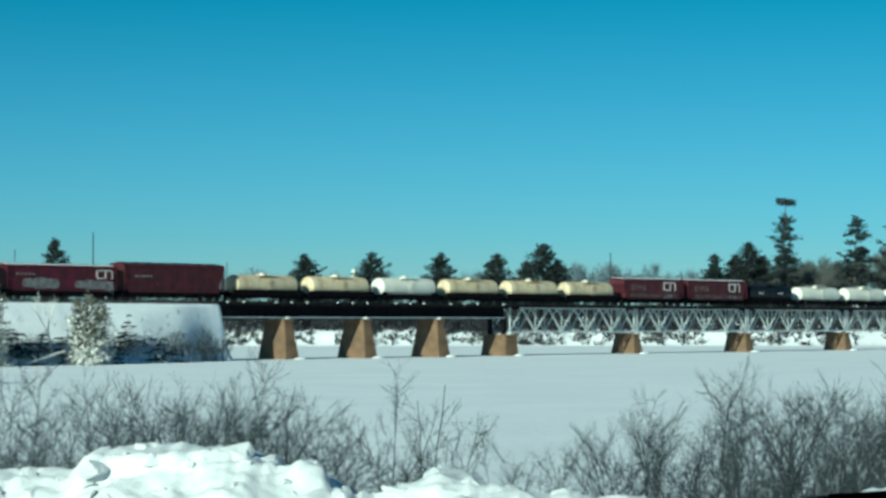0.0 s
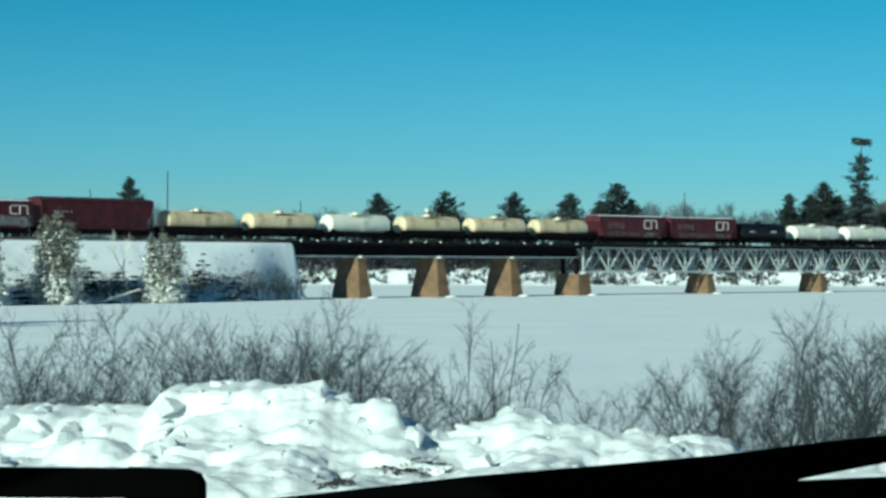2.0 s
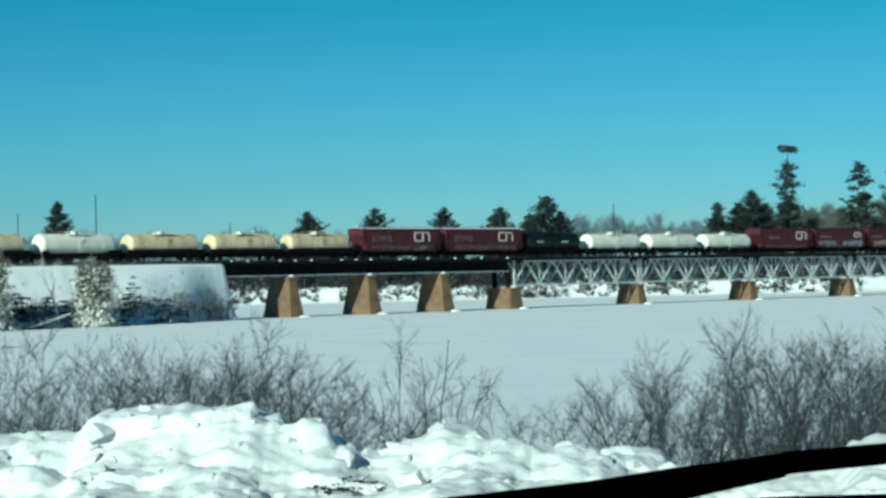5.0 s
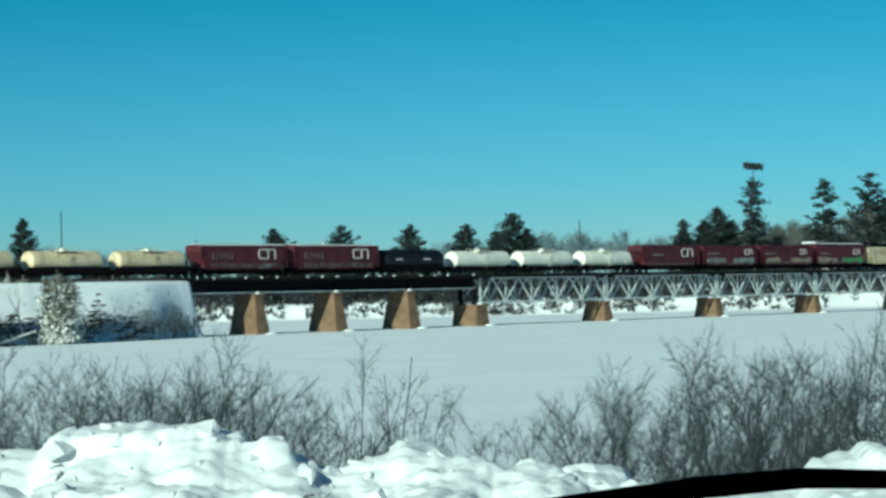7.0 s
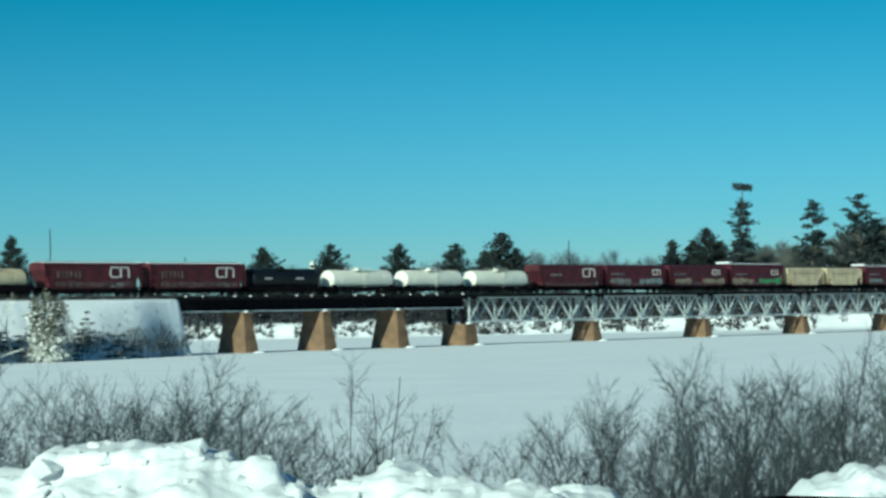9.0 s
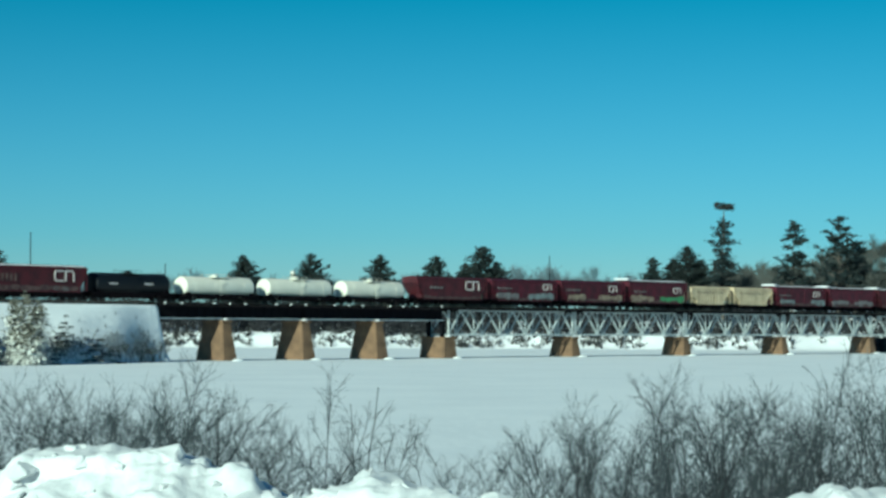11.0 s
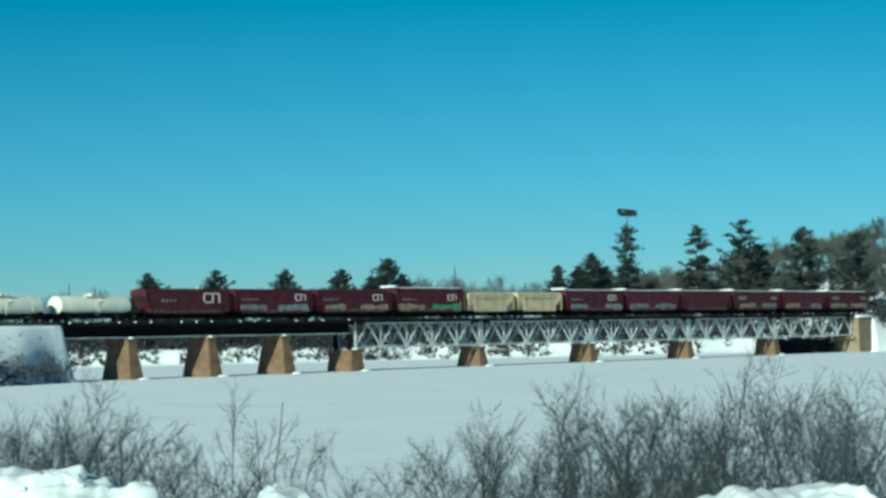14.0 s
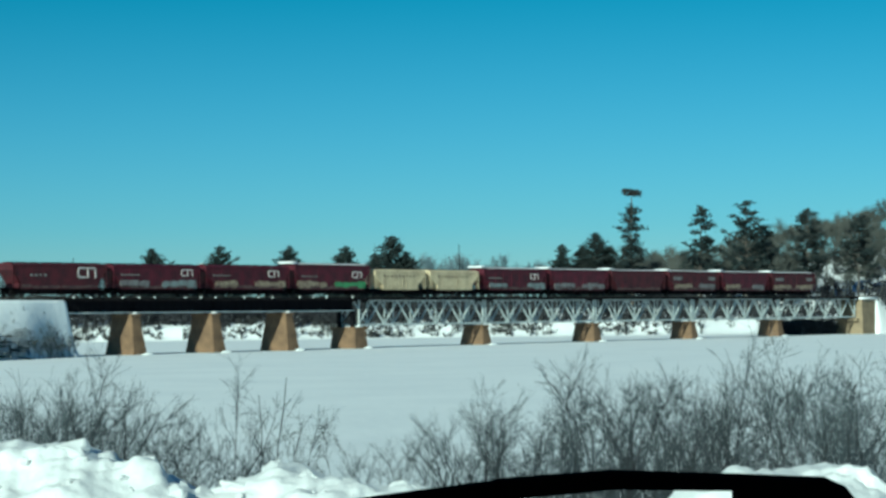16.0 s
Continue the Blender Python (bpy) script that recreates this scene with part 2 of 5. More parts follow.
# ground: one sheet from the car park over the frozen river to the far hills
def build_ground():
    ys = [-25, -5, 5, 10, 14, 17] + list(np.arange(18, 34, 1.0)) + list(np.arange(35, 50, 4)) + list(np.arange(52, 240, 10)) + list(np.arange(240, 480, 12)) \
        + list(np.arange(482, 545, 1.6)) + list(np.arange(548, 640, 6)) + [660, 700, 760, 850, 1000, 1300, 1800, 2600, 4000]
    verts, faces = [], []
    cols = 170
    for y in ys:
        half = 22 + max(0.0, y) * 0.42
        for i in range(cols):
            x = half * (2 * i / (cols - 1) - 1)
            verts.append((x, float(y), land(x, float(y))))
    for j in range(len(ys) - 1):
        for i in range(cols - 1):
            k = j * cols + i
            faces.append((k, k + 1, k + cols + 1, k + cols))
    ob = part("ground", (verts, faces), SNOW, smooth=True)
    tagged(ob, "snow-covered car park, frozen river and far bank", "ground", kind="structure")


build_ground()


# railway embankments at both ends of the bridge
def embankment(name, s0, s1, end_at_s1, label):
    top, rings = 7.55, []
    stations = list(np.linspace(s0, s1, int(abs(s1 - s0) / 1.5)))
    tails = [(0.5, 0.97), (1.0, 0.7), (1.6, 0.3), (2.0, 0.0)]
    rows = [(s, 1.0) for s in stations]
    rows = rows + [(s1 + d, k) for d, k in tails] if end_at_s1 else [(s0 - d, k) for d, k in tails[::-1]] + rows
    offs = [15, 13, 11.6] + [3.2 + (7.55 - z) * 1.1 for z in np.arange(0.5, 7.5, 0.5)] + [3.2, 2, 0, -2, -3.2] \
        + [-3.2 - (7.55 - z) * 1.1 for z in np.arange(7.0, 0.4, -1.0)] + [-12, -15]
    verts, faces = [], []
    for s, k in rows:
        steep = 1 - 0.82 * smooth(-80, -60, s) if end_at_s1 else 0.15 + 0.85 * smooth(165, 190, s)     # the slope closes in on the abutment
        for o in offs:
            crown = 3.2 - 0.9 * smooth(-70, -61, s) if end_at_s1 else 3.2
            z = min(top, max(-0.3, top - max(0, abs(o) - 3.2) / 1.1)) * k - (0.3 if k == 0 else 0)
            rough = (0.34 * fbm(s * 0.25, o * 0.4, 5) + 0.2 * fbm(s * 0.8, o * 0.9, 8)) * smooth(3.2, 5.5, abs(o)) * (1 if z > 0 else 0)
            verts.append(tuple(on_track(s, math.copysign(min(abs(o), crown) + max(0, abs(o) - 3.2) * steep, o), z + rough * min(1, steep * 2))))
    n = len(offs)
    for j in range(len(rows) - 1):
        for i in range(n - 1):
            q = j * n + i
            faces.append((q, q + 1, q + n + 1, q + n))
    ob = part(name, (verts, faces), SNOW, smooth=True)
    tagged(ob, label, "embankment", kind="structure")


embankment("embankment_west", -330, -60.7, True, "steep snow-covered railway embankment beside the bridge")
embankment("embankment_east", 168, 400, False, "snowy railway embankment on the wooded far bank")


# ---- the bridge ----
SPAN, GIRDER = 32.16, 15.65
PIERS = [-47.12, -31.47, -15.82]
GIRDER_STATIONS = [-60.6] + PIERS + [-0.6]


def pier(s, top, length0, thick0, length1, thick1, label):
    t = thing("bridge_pier", label, "bridge pier", track_pose(s), "piers of the railway bridge")
    bm = bmesh.new()
    rings = []
    for i, k in enumerate((0.0, 0.33, 0.66, 1.0)):
        L, W, z = (length0 + (length1 - length0) * k) / 2, (thick0 + (thick1 - thick0) * k) / 2, -0.4 + (top - 0.35 + 0.4) * k
        c = 0.16
        rings.append([(W - c, -L, z), (W, -L + c, z), (W, L - c, z), (W - c, L, z), (-W + c, L, z), (-W, L - c, z), (-W, -L + c, z), (-W + c, -L, z)])
    loft(bm, rings)
    part("shaft", bm, CONCRETE, t)
    bm = bmesh.new()
    box(bm, -thick1 / 2 - 0.12, thick1 / 2 + 0.12, -length1 / 2 - 0.12, length1 / 2 + 0.12, top - 0.35, top, 0.05)
    part("cap", bm, CONCRETE, t)
    for y in (-1.35, 1.35):
        bm = bmesh.new()
        box(bm, -0.45, 0.45, y - 0.4, y + 0.4, top, top + 0.16, 0.03)
        part("bearing_plate", bm, SILVER_STEEL, t)
    # wind-packed snow on the cap and round the foot
    for name, cx, cy, rx, ry, h, z in (("cap_snow", 0.1, -length1 / 2 + 0.35, 0.62, 0.45, 0.28, top), ("foot_snow", thick0 / 2 - 0.2, -length0 / 2 - 0.1, 1.2, 0.7, 0.3, -0.02)):
        rng = random.Random(int(s * 10) + len(name))
        rings = []
        for q, hh in ((1.0, 0.0), (0.8, 0.6), (0.45, 0.92), (0.1, 1.0)):
            rings.append([(cx + rx * q * math.cos(a) * rng.uniform(0.85, 1.1), cy + ry * q * math.sin(a) * rng.uniform(0.85, 1.1), z + h * hh) for a in np.linspace(0, 2 * math.pi, 10, endpoint=False)])
        bm = bmesh.new()
        loft(bm, rings)
        part(name, bm, SNOW, t, "patch of packed snow", True)
    return t


for s in PIERS:
    pier(s, 5.62, 5.8, 2.9, 3.9, 1.7, "tall tapered brown concrete pier standing in river ice")
pier(0.0, 3.3, 5.2, 3.4, 4.6, 2.7, "broad brown concrete pier carrying girder and truss")
for k in range(1, 5):
    pier(SPAN * k, 3.3, 5.0, 2.8, 4.0, 1.7, "low tapered brown concrete pier under the truss")


def girder_span(s0, s1):
    L = s1 - s0
    t = thing("girder_span", "black steel plate girder bridge span with pale bottom flange", "bridge span", track_pose(s0), "plate girder spans of the bridge")
    for y in (-1.35, 1.35):
        bm = bmesh.new()
        box(bm, 0.05, L - 0.05, y - 0.02, y + 0.02, 5.88, 7.5)
        part("girder_web", bm, BLACK_STEEL, t)
        bm = bmesh.new()
        box(bm, 0.05, L - 0.05, y - 0.24, y + 0.24, 7.5, 7.58, 0.01)
        part("top_flange", bm, BLACK_STEEL, t)
        bm = bmesh.new()
        box(bm, 0.05, L - 0.05, y - 0.24, y + 0.24, 5.74, 5.88, 0.01)
        part("bottom_flange", bm, PALE_STEEL, t, "pale snow-dusted bottom flange")
        bm = bmesh.new()
        side = -1 if y < 0 else 1
        box(bm, -0.05, 0.05, side * 0.021, side * 0.09, 5.89, 7.49)
        first = part("stiffener", bm, BLACK_STEEL, t)
        first.matrix_basis = pose(0.25, y, 0)
        count = int(L / 1.5)
        for i in range(1, count + 1):
            share("stiffener", first, t, pose(0.25 + (L - 0.5) * i / count, y, 0))
    bm = bmesh.new()
    for i in range(6):
        x = 0.4 + (L - 0.8) * i / 5
        beam(bm, (x, -1.3, 6.0), (x, 1.3, 7.4), 0.09, 0.09)
        beam(bm, (x, 1.3, 6.0), (x, -1.3, 7.4), 0.09, 0.09)
        beam(bm, (x, -1.3, 7.4), (x, 1.3, 7.4), 0.1, 0.1)
    part("cross_bracing", bm, BLACK_STEEL, t)
    return t


for a, b in zip(GIRDER_STATIONS, GIRDER_STATIONS[1:]):
    girder_span(a, b)

# steel bent that lifts the last girder above the low pier
bent = thing("steel_bent", "dark steel bent holding the girder end on the pier", "bridge bent", track_pose(-0.75))
for y in (-1.35, 1.35):
    bm = bmesh.new()
    box(bm, -0.28, 0.28, y - 0.3, y + 0.3, 3.3, 5.75, 0.02)
    part("column", bm, BLACK_STEEL, bent)
bm = bmesh.new()
beam(bm, (0, -1.3, 3.5), (0, 1.3, 5.6), 0.12, 0.12)
beam(bm, (0, 1.3, 3.5), (0, -1.3, 5.6), 0.12, 0.12)
part("brace", bm, BLACK_STEEL, bent)


def truss_span():
    t = thing("truss_span", "silver-painted steel deck truss bridge span", "bridge span", track_pose(0), "deck truss spans of the bridge")
    zb, zt, n = 3.62, 7.35, 5
    p = SPAN / n
    for y in (-1.75, 1.75):
        bm = bmesh.new()
        beam(bm, (0.35, y, zb), (SPAN - 0.35, y, zb), 0.3, 0.27)
        part("bottom_chord", bm, SILVER_STEEL, t)
        bm = bmesh.new()
        beam(bm, (p * 0.42, y, zt), (SPAN - p * 0.42, y, zt), 0.3, 0.28)
        part("top_chord", bm, SILVER_STEEL, t)
        for i in range(n):
            x0, x1, xm = p * i + (0.35 if i == 0 else 0), p * (i + 1) - (0.35 if i == n - 1 else 0), p * (i + 0.5)
            for a in (x0, x1):
                bm = bmesh.new()
                beam(bm, (a, y, zb + 0.1), (xm + (0.05 if a > xm else -0.05), y, zt - 0.1), 0.2, 0.2)
                part("diagonal", bm, SILVER_STEEL, t)
            if i:
                bm = bmesh.new()
                beam(bm, (p * i, y, zb), (p * i, y, zt), 0.13, 0.13)
                part("vertical", bm, SILVER_STEEL, t)
                bm = bmesh.new()
                box(bm, p * i - 0.36, p * i + 0.36, y - 0.16, y + 0.16, zb - 0.05, zb + 0.32, 0.02)
                part("gusset_plate", bm, SILVER_STEEL, t)
        for x in (0.35, SPAN - 0.35):
            bm = bmesh.new()
            beam(bm, (x, y, zb - 0.3), (x, y, zt + 0.05), 0.24, 0.24)
            part("end_post", bm, SILVER_STEEL, t)
    bm = bmesh.new()
    for i in range(n):
        x0, x1 = p * i + 0.3, p * (i + 1) - 0.3
        beam(bm, (x0, -1.7, zb), (x1, 1.7, zb), 0.12, 0.12)
        beam(bm, (x0, 1.7, zb), (x1, -1.7, zb), 0.12, 0.12)
    part("bottom_lateral", bm, SILVER_STEEL, t)
    for i in range(2 * n + 1):
        x = max(0.4, min(SPAN - 0.4, p * i / 2))
        bm = bmesh.new()
        beam(bm, (x, -1.75, zt), (x, 1.75, zt), 0.25, 0.3)
        part("floor_beam", bm, BLACK_STEEL, t, "dark steel floor beam")
    return t


first_span = truss_span()
for k in range(1, 5):
    copy_thing(first_span, track_pose(SPAN * k))

# east abutment
ab = thing("bridge_abutment", "weathered tan concrete bridge abutment capped with snow", "abutment", track_pose(SPAN * 5))
bm = bmesh.new()
loft(bm, [[(-0.2, -3.6, -0.4), (-0.2, 3.0, -0.4), (7, 3.0, -0.4), (7, -3.6, -0.4)], [(0.4, -3.0, 7.2), (0.4, 2.4, 7.2), (7, 2.4, 7.2), (7, -3.0, 7.2)]])
bmesh.ops.bevel(bm, geom=bm.edges[:], offset=0.12, segments=1, affect="EDGES")
part("wall", bm, PALE_CONCRETE, ab)
bm = bmesh.new()
box(bm, -0.9, 0.6, -2.6, 2.6, 2.7, 3.3, 0.08)
part("bridge_seat", bm, PALE_CONCRETE, ab)
bm = bmesh.new()
box(bm, 0.2, 7.1, -3.4, -2.0, 7.2, 7.75, 0.2)
part("snow_cap", bm, SNOW, ab, "thick cap of snow", True)
# west abutment, mostly buried in the bank
aw = thing("bridge_abutment", "dark concrete abutment half buried in snow", "abutment", track_pose(-61.2))
bm = bmesh.new()
box(bm, -1.5, 0.5, -1.9, 1.9, -0.4, 5.6, 0.08)
part("wall", bm, CONCRETE, aw)
bm = bmesh.new()
box(bm, -1.5, -0.5, -1.8, 1.8, 5.6, 7.3, 0.06)
part("ballast_wall", bm, CONCRETE, aw)

# ---- the track ----
track = thing("railway_track", "single railway track on timber ties", "railway track", track_pose(0))
for y in (-0.75, 0.75):
    bm = bmesh.new()
    box(bm, -330, 400, y - 0.075, y + 0.075, 7.83, 7.85)
    box(bm, -330, 400, y - 0.012, y + 0.012, 7.85, 7.95)
    box(bm, -330, 400, y - 0.036, y + 0.036, 7.95, RAIL_TOP)
    part("rail", bm, RAIL, track)
bm = bmesh.new()
box(bm, -0.12, 0.12, -1.5, 1.5, 7.59, 7.83)
tie = part("tie", bm, TIMBER, track)
tie.matrix_basis = pose(-60, 0, 0)
for i in range(1, 290):
    share("tie", tie, track, pose(-60 + i * 0.56, 0, 0))
soup = bmesh.new()
for i in range(120):
    x = -60 + (290 + i) * 0.56
    box(soup, x - 0.12, x + 0.12, -1.5, 1.5, 7.59, 7.83)
tagged(part("tie_rows", soup, TIMBER, track), kind="stuff")
# outrigger timbers with a walkway, small caps of snow on their ends
bm = bmesh.new()
box(bm, -0.11, 0.11, -2.6, -1.5, 7.6, 7.8)
outr = part("outrigger", bm, TIMBER, track)
outr.matrix_basis = pose(-59, 0, 0)
bm = bmesh.new()
loft(bm, [[(-0.13, -2.66, 7.8), (0.13, -2.66, 7.8), (0.13, -2.3, 7.8), (-0.13, -2.3, 7.8)], [(-0.06, -2.6, 7.97), (0.06, -2.6, 7.97), (0.06, -2.36, 7.93), (-0.06, -2.36, 7.93)]])
cap = part("tie_snow", bm, SNOW, track, "small cap of snow", True)
cap.matrix_basis = pose(-59, 0, 0)
for i in range(1, 74):
    share("outrigger", outr, track, pose(-59 + i * 3.0, 0, 0))
    if i < 20 and i % 4 != 2:
        share("tie_snow", cap, track, pose(-59 + i * 3.0, 0, 0))
bm = bmesh.new()
box(bm, -60, 161, -2.5, -1.6, 7.8, 7.84)
part("walkway", bm, TIMBER, track)
bm = bmesh.new()
box(bm, -60, 161, -2.46, -2.42, 7.42, 7.6)
part("edge_timber", bm, TIMBER, track)


# ---- the train: local x along the track, the near side at -y ----
def trucks(t, L, inset):
    for x in (inset, L - inset):
        bm = bmesh.new()
        for y in (-1.02, 1.02):
            loft(bm, [[(x - 1.25, y - 0.08, 0.42), (x + 1.25, y - 0.08, 0.42), (x + 1.25, y - 0.08, 0.62), (x + 0.45, y - 0.08, 0.86), (x - 0.45, y - 0.08, 0.86), (x - 1.25, y - 0.08, 0.62)],
                      [(x - 1.25, y + 0.08, 0.42), (x + 1.25, y + 0.08, 0.42), (x + 1.25, y + 0.08, 0.62), (x + 0.45, y + 0.08, 0.86), (x - 0.45, y + 0.08, 0.86), (x - 1.25, y + 0.08, 0.62)]])
        box(bm, x - 0.22, x + 0.22, -1.0, 1.0, 0.55, 0.9)
        tr = part("truck", bm, DARK, t, "cast steel truck")
        for dx in (-0.88, 0.88):
            bm = bmesh.new()
            for y in (-0.75, 0.75):
                loft(bm, [[(x + dx + px, y + d, 0.457 + pz) for px, _, pz in disc_rings([0], [r], 18, "y")[0]] for d, r in ((-0.07, 0.4), (-0.06, 0.457), (0.05, 0.457), (0.06, 0.48 if y < 0 else 0.44), (0.07, 0.4))])
            beam(bm, (x + dx, -0.72, 0.457), (x + dx, 0.72, 0.457), 0.16, 0.16)
            part("wheelset", bm, WHEEL, tr, "steel wheelset")


def couplers(t, L):
    for x, s in ((0, 1), (L, -1)):
        bm = bmesh.new()
        box(bm, min(x, x + s * 0.6), max(x, x + s * 0.6), -0.14, 0.14, 0.72, 0.98, 0.03)
        part("coupler", bm, DARK, t)


def ladder(bm, x, y, z0, z1, w=0.45):
    for dx in (0, w):
        beam(bm, (x + dx, y, z0), (x + dx, y, z1), 0.04, 0.04)
    k = int((z1 - z0) / 0.38)
    for i in range(k + 1):
        z = z0 + 0.05 + i * (z1 - z0 - 0.1) / k
        beam(bm, (x, y, z), (x + w, y, z), 0.03, 0.03)


def hopper_car(name, L, H, paint, label, group, ribs=0, end=1.45, snow_roof=True):
    """Covered hopper: upright sides, slope sheets over the trucks, outlet bays below."""
    t = thing(name, label, "freight car", group=group)
    W, z0, a, b = 1.55, 1.05, 0.55, L - 0.55
    bm = bmesh.new()
    prof = [(a, H - 0.95), (a, H - 0.32), (b, H - 0.32), (b, H - 0.95), (b - end, 1.75), (b - end, z0), (a + end, z0), (a + end, 1.75)]
    loft(bm, [[(x, -W, z) for x, z in prof], [(x, W, z) for x, z in prof]])
    part("body", bm, paint, t)
    bm = bmesh.new()
    sect = [(-W - 0.02, H - 0.34), (-W + 0.12, H - 0.16), (-0.7, H), (0.7, H), (W - 0.12, H - 0.16), (W + 0.02, H - 0.34)]
    loft(bm, [[(x, y, z) for y, z in sect] for x in (a - 0.05, b + 0.05)])
    part("roof", bm, paint, t)
    bm = bmesh.new()
    box(bm, a - 0.06, b + 0.06, -W - 0.07, -W + 0.02, H - 0.46, H - 0.32)
    box(bm, a + end - 0.1, b - end + 0.1, -W - 0.06, -W + 0.02, z0 - 0.02, z0 + 0.16)
    for x in (a + 0.05, b - 0.05):
        box(bm, x - 0.06, x + 0.06, -W - 0.05, -W + 0.03, 1.2, H - 0.3)
    for i in range(ribs):
        x = a + 0.9 + (b - a - 1.8) * i / (ribs - 1)
        low = max(z0, 1.75 + (H - 0.95 - 1.75) * (1 - min(x - a, b - x) / end)) if min(x - a, b - x) < end else z0
        box(bm, x - 0.04, x + 0.04, -W - 0.035, -W + 0.01, low, H - 0.4)
    part("side_frame", bm, paint, t)
    bm = bmesh.new()
    for x in (a + 0.2, b - 0.2):
        for y in (-1.45, 1.45):
            beam(bm, (x, y, 1.2), (x, y, H - 0.9), 0.1, 0.1)
    for x0, x1 in ((a - 0.1, a + end + 0.3), (b - end - 0.3, b + 0.1)):
        box(bm, x0, x1, -1.5, 1.5, 1.08, 1.2)
    box(bm, 0.3, L - 0.3, -0.3, 0.3, 0.82, 1.1)
    part("underframe", bm, DARK, t, "grimy underframe and end platforms")
    for x in (a + 0.1, b - 0.55):
        bm = bmesh.new()
        ladder(bm, x, -W - 0.04, 1.2, H - 0.4)
        part("ladder", bm, paint, t)
    for xa, xb, k in ((a, a + end, -1), (b, b - end, 1)):
        bm = bmesh.new()
        prof = [(xa, H - 0.34), (xa, H - 0.95), (xb, 1.75), (xb, z0)]
        loft(bm, [[(x + k * 0.012, y, z) for x, z in prof] + [(x + k * 0.03, y, z) for x, z in prof[::-1]] for y in (-W + 0.03, W - 0.03)])
        part("end_sheet", bm, paint, t)
    # outlet bays, broadened and blackened to stand in for shade under the car
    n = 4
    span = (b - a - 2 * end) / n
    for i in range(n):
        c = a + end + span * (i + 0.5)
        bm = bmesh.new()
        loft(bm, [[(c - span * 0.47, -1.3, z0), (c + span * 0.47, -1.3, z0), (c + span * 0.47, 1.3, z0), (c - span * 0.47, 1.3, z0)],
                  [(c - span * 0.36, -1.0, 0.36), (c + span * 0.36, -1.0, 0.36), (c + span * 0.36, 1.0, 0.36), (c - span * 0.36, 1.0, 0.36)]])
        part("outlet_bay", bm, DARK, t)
    bm = bmesh.new()
    box(bm, a + 0.2, b - 0.2, -0.45, 0.45, H + 0.06, H + 0.1)
    for i in range(8):
        x = a + 0.8 + (b - a - 1.6) * i / 7
        box(bm, x - 0.3, x + 0.3, -0.35, 0.35, H - 0.02, H + 0.07)
    part("running_board", bm, DARK, t)
    if snow_roof:
        bm = bmesh.new()
        sect = [(-W + 0.35, H - 0.12), (-W + 0.42, H - 0.06), (-0.7, H + 0.04), (0.7, H + 0.04), (W - 0.42, H - 0.06), (W - 0.35, H - 0.12)]
        loft(bm, [[(x, y, z) for y, z in sect] for x in (a, b - 0.1)])
        part("roof_snow", bm, SNOW, t, "thin layer of snow")
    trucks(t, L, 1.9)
    couplers(t, L)
    return t


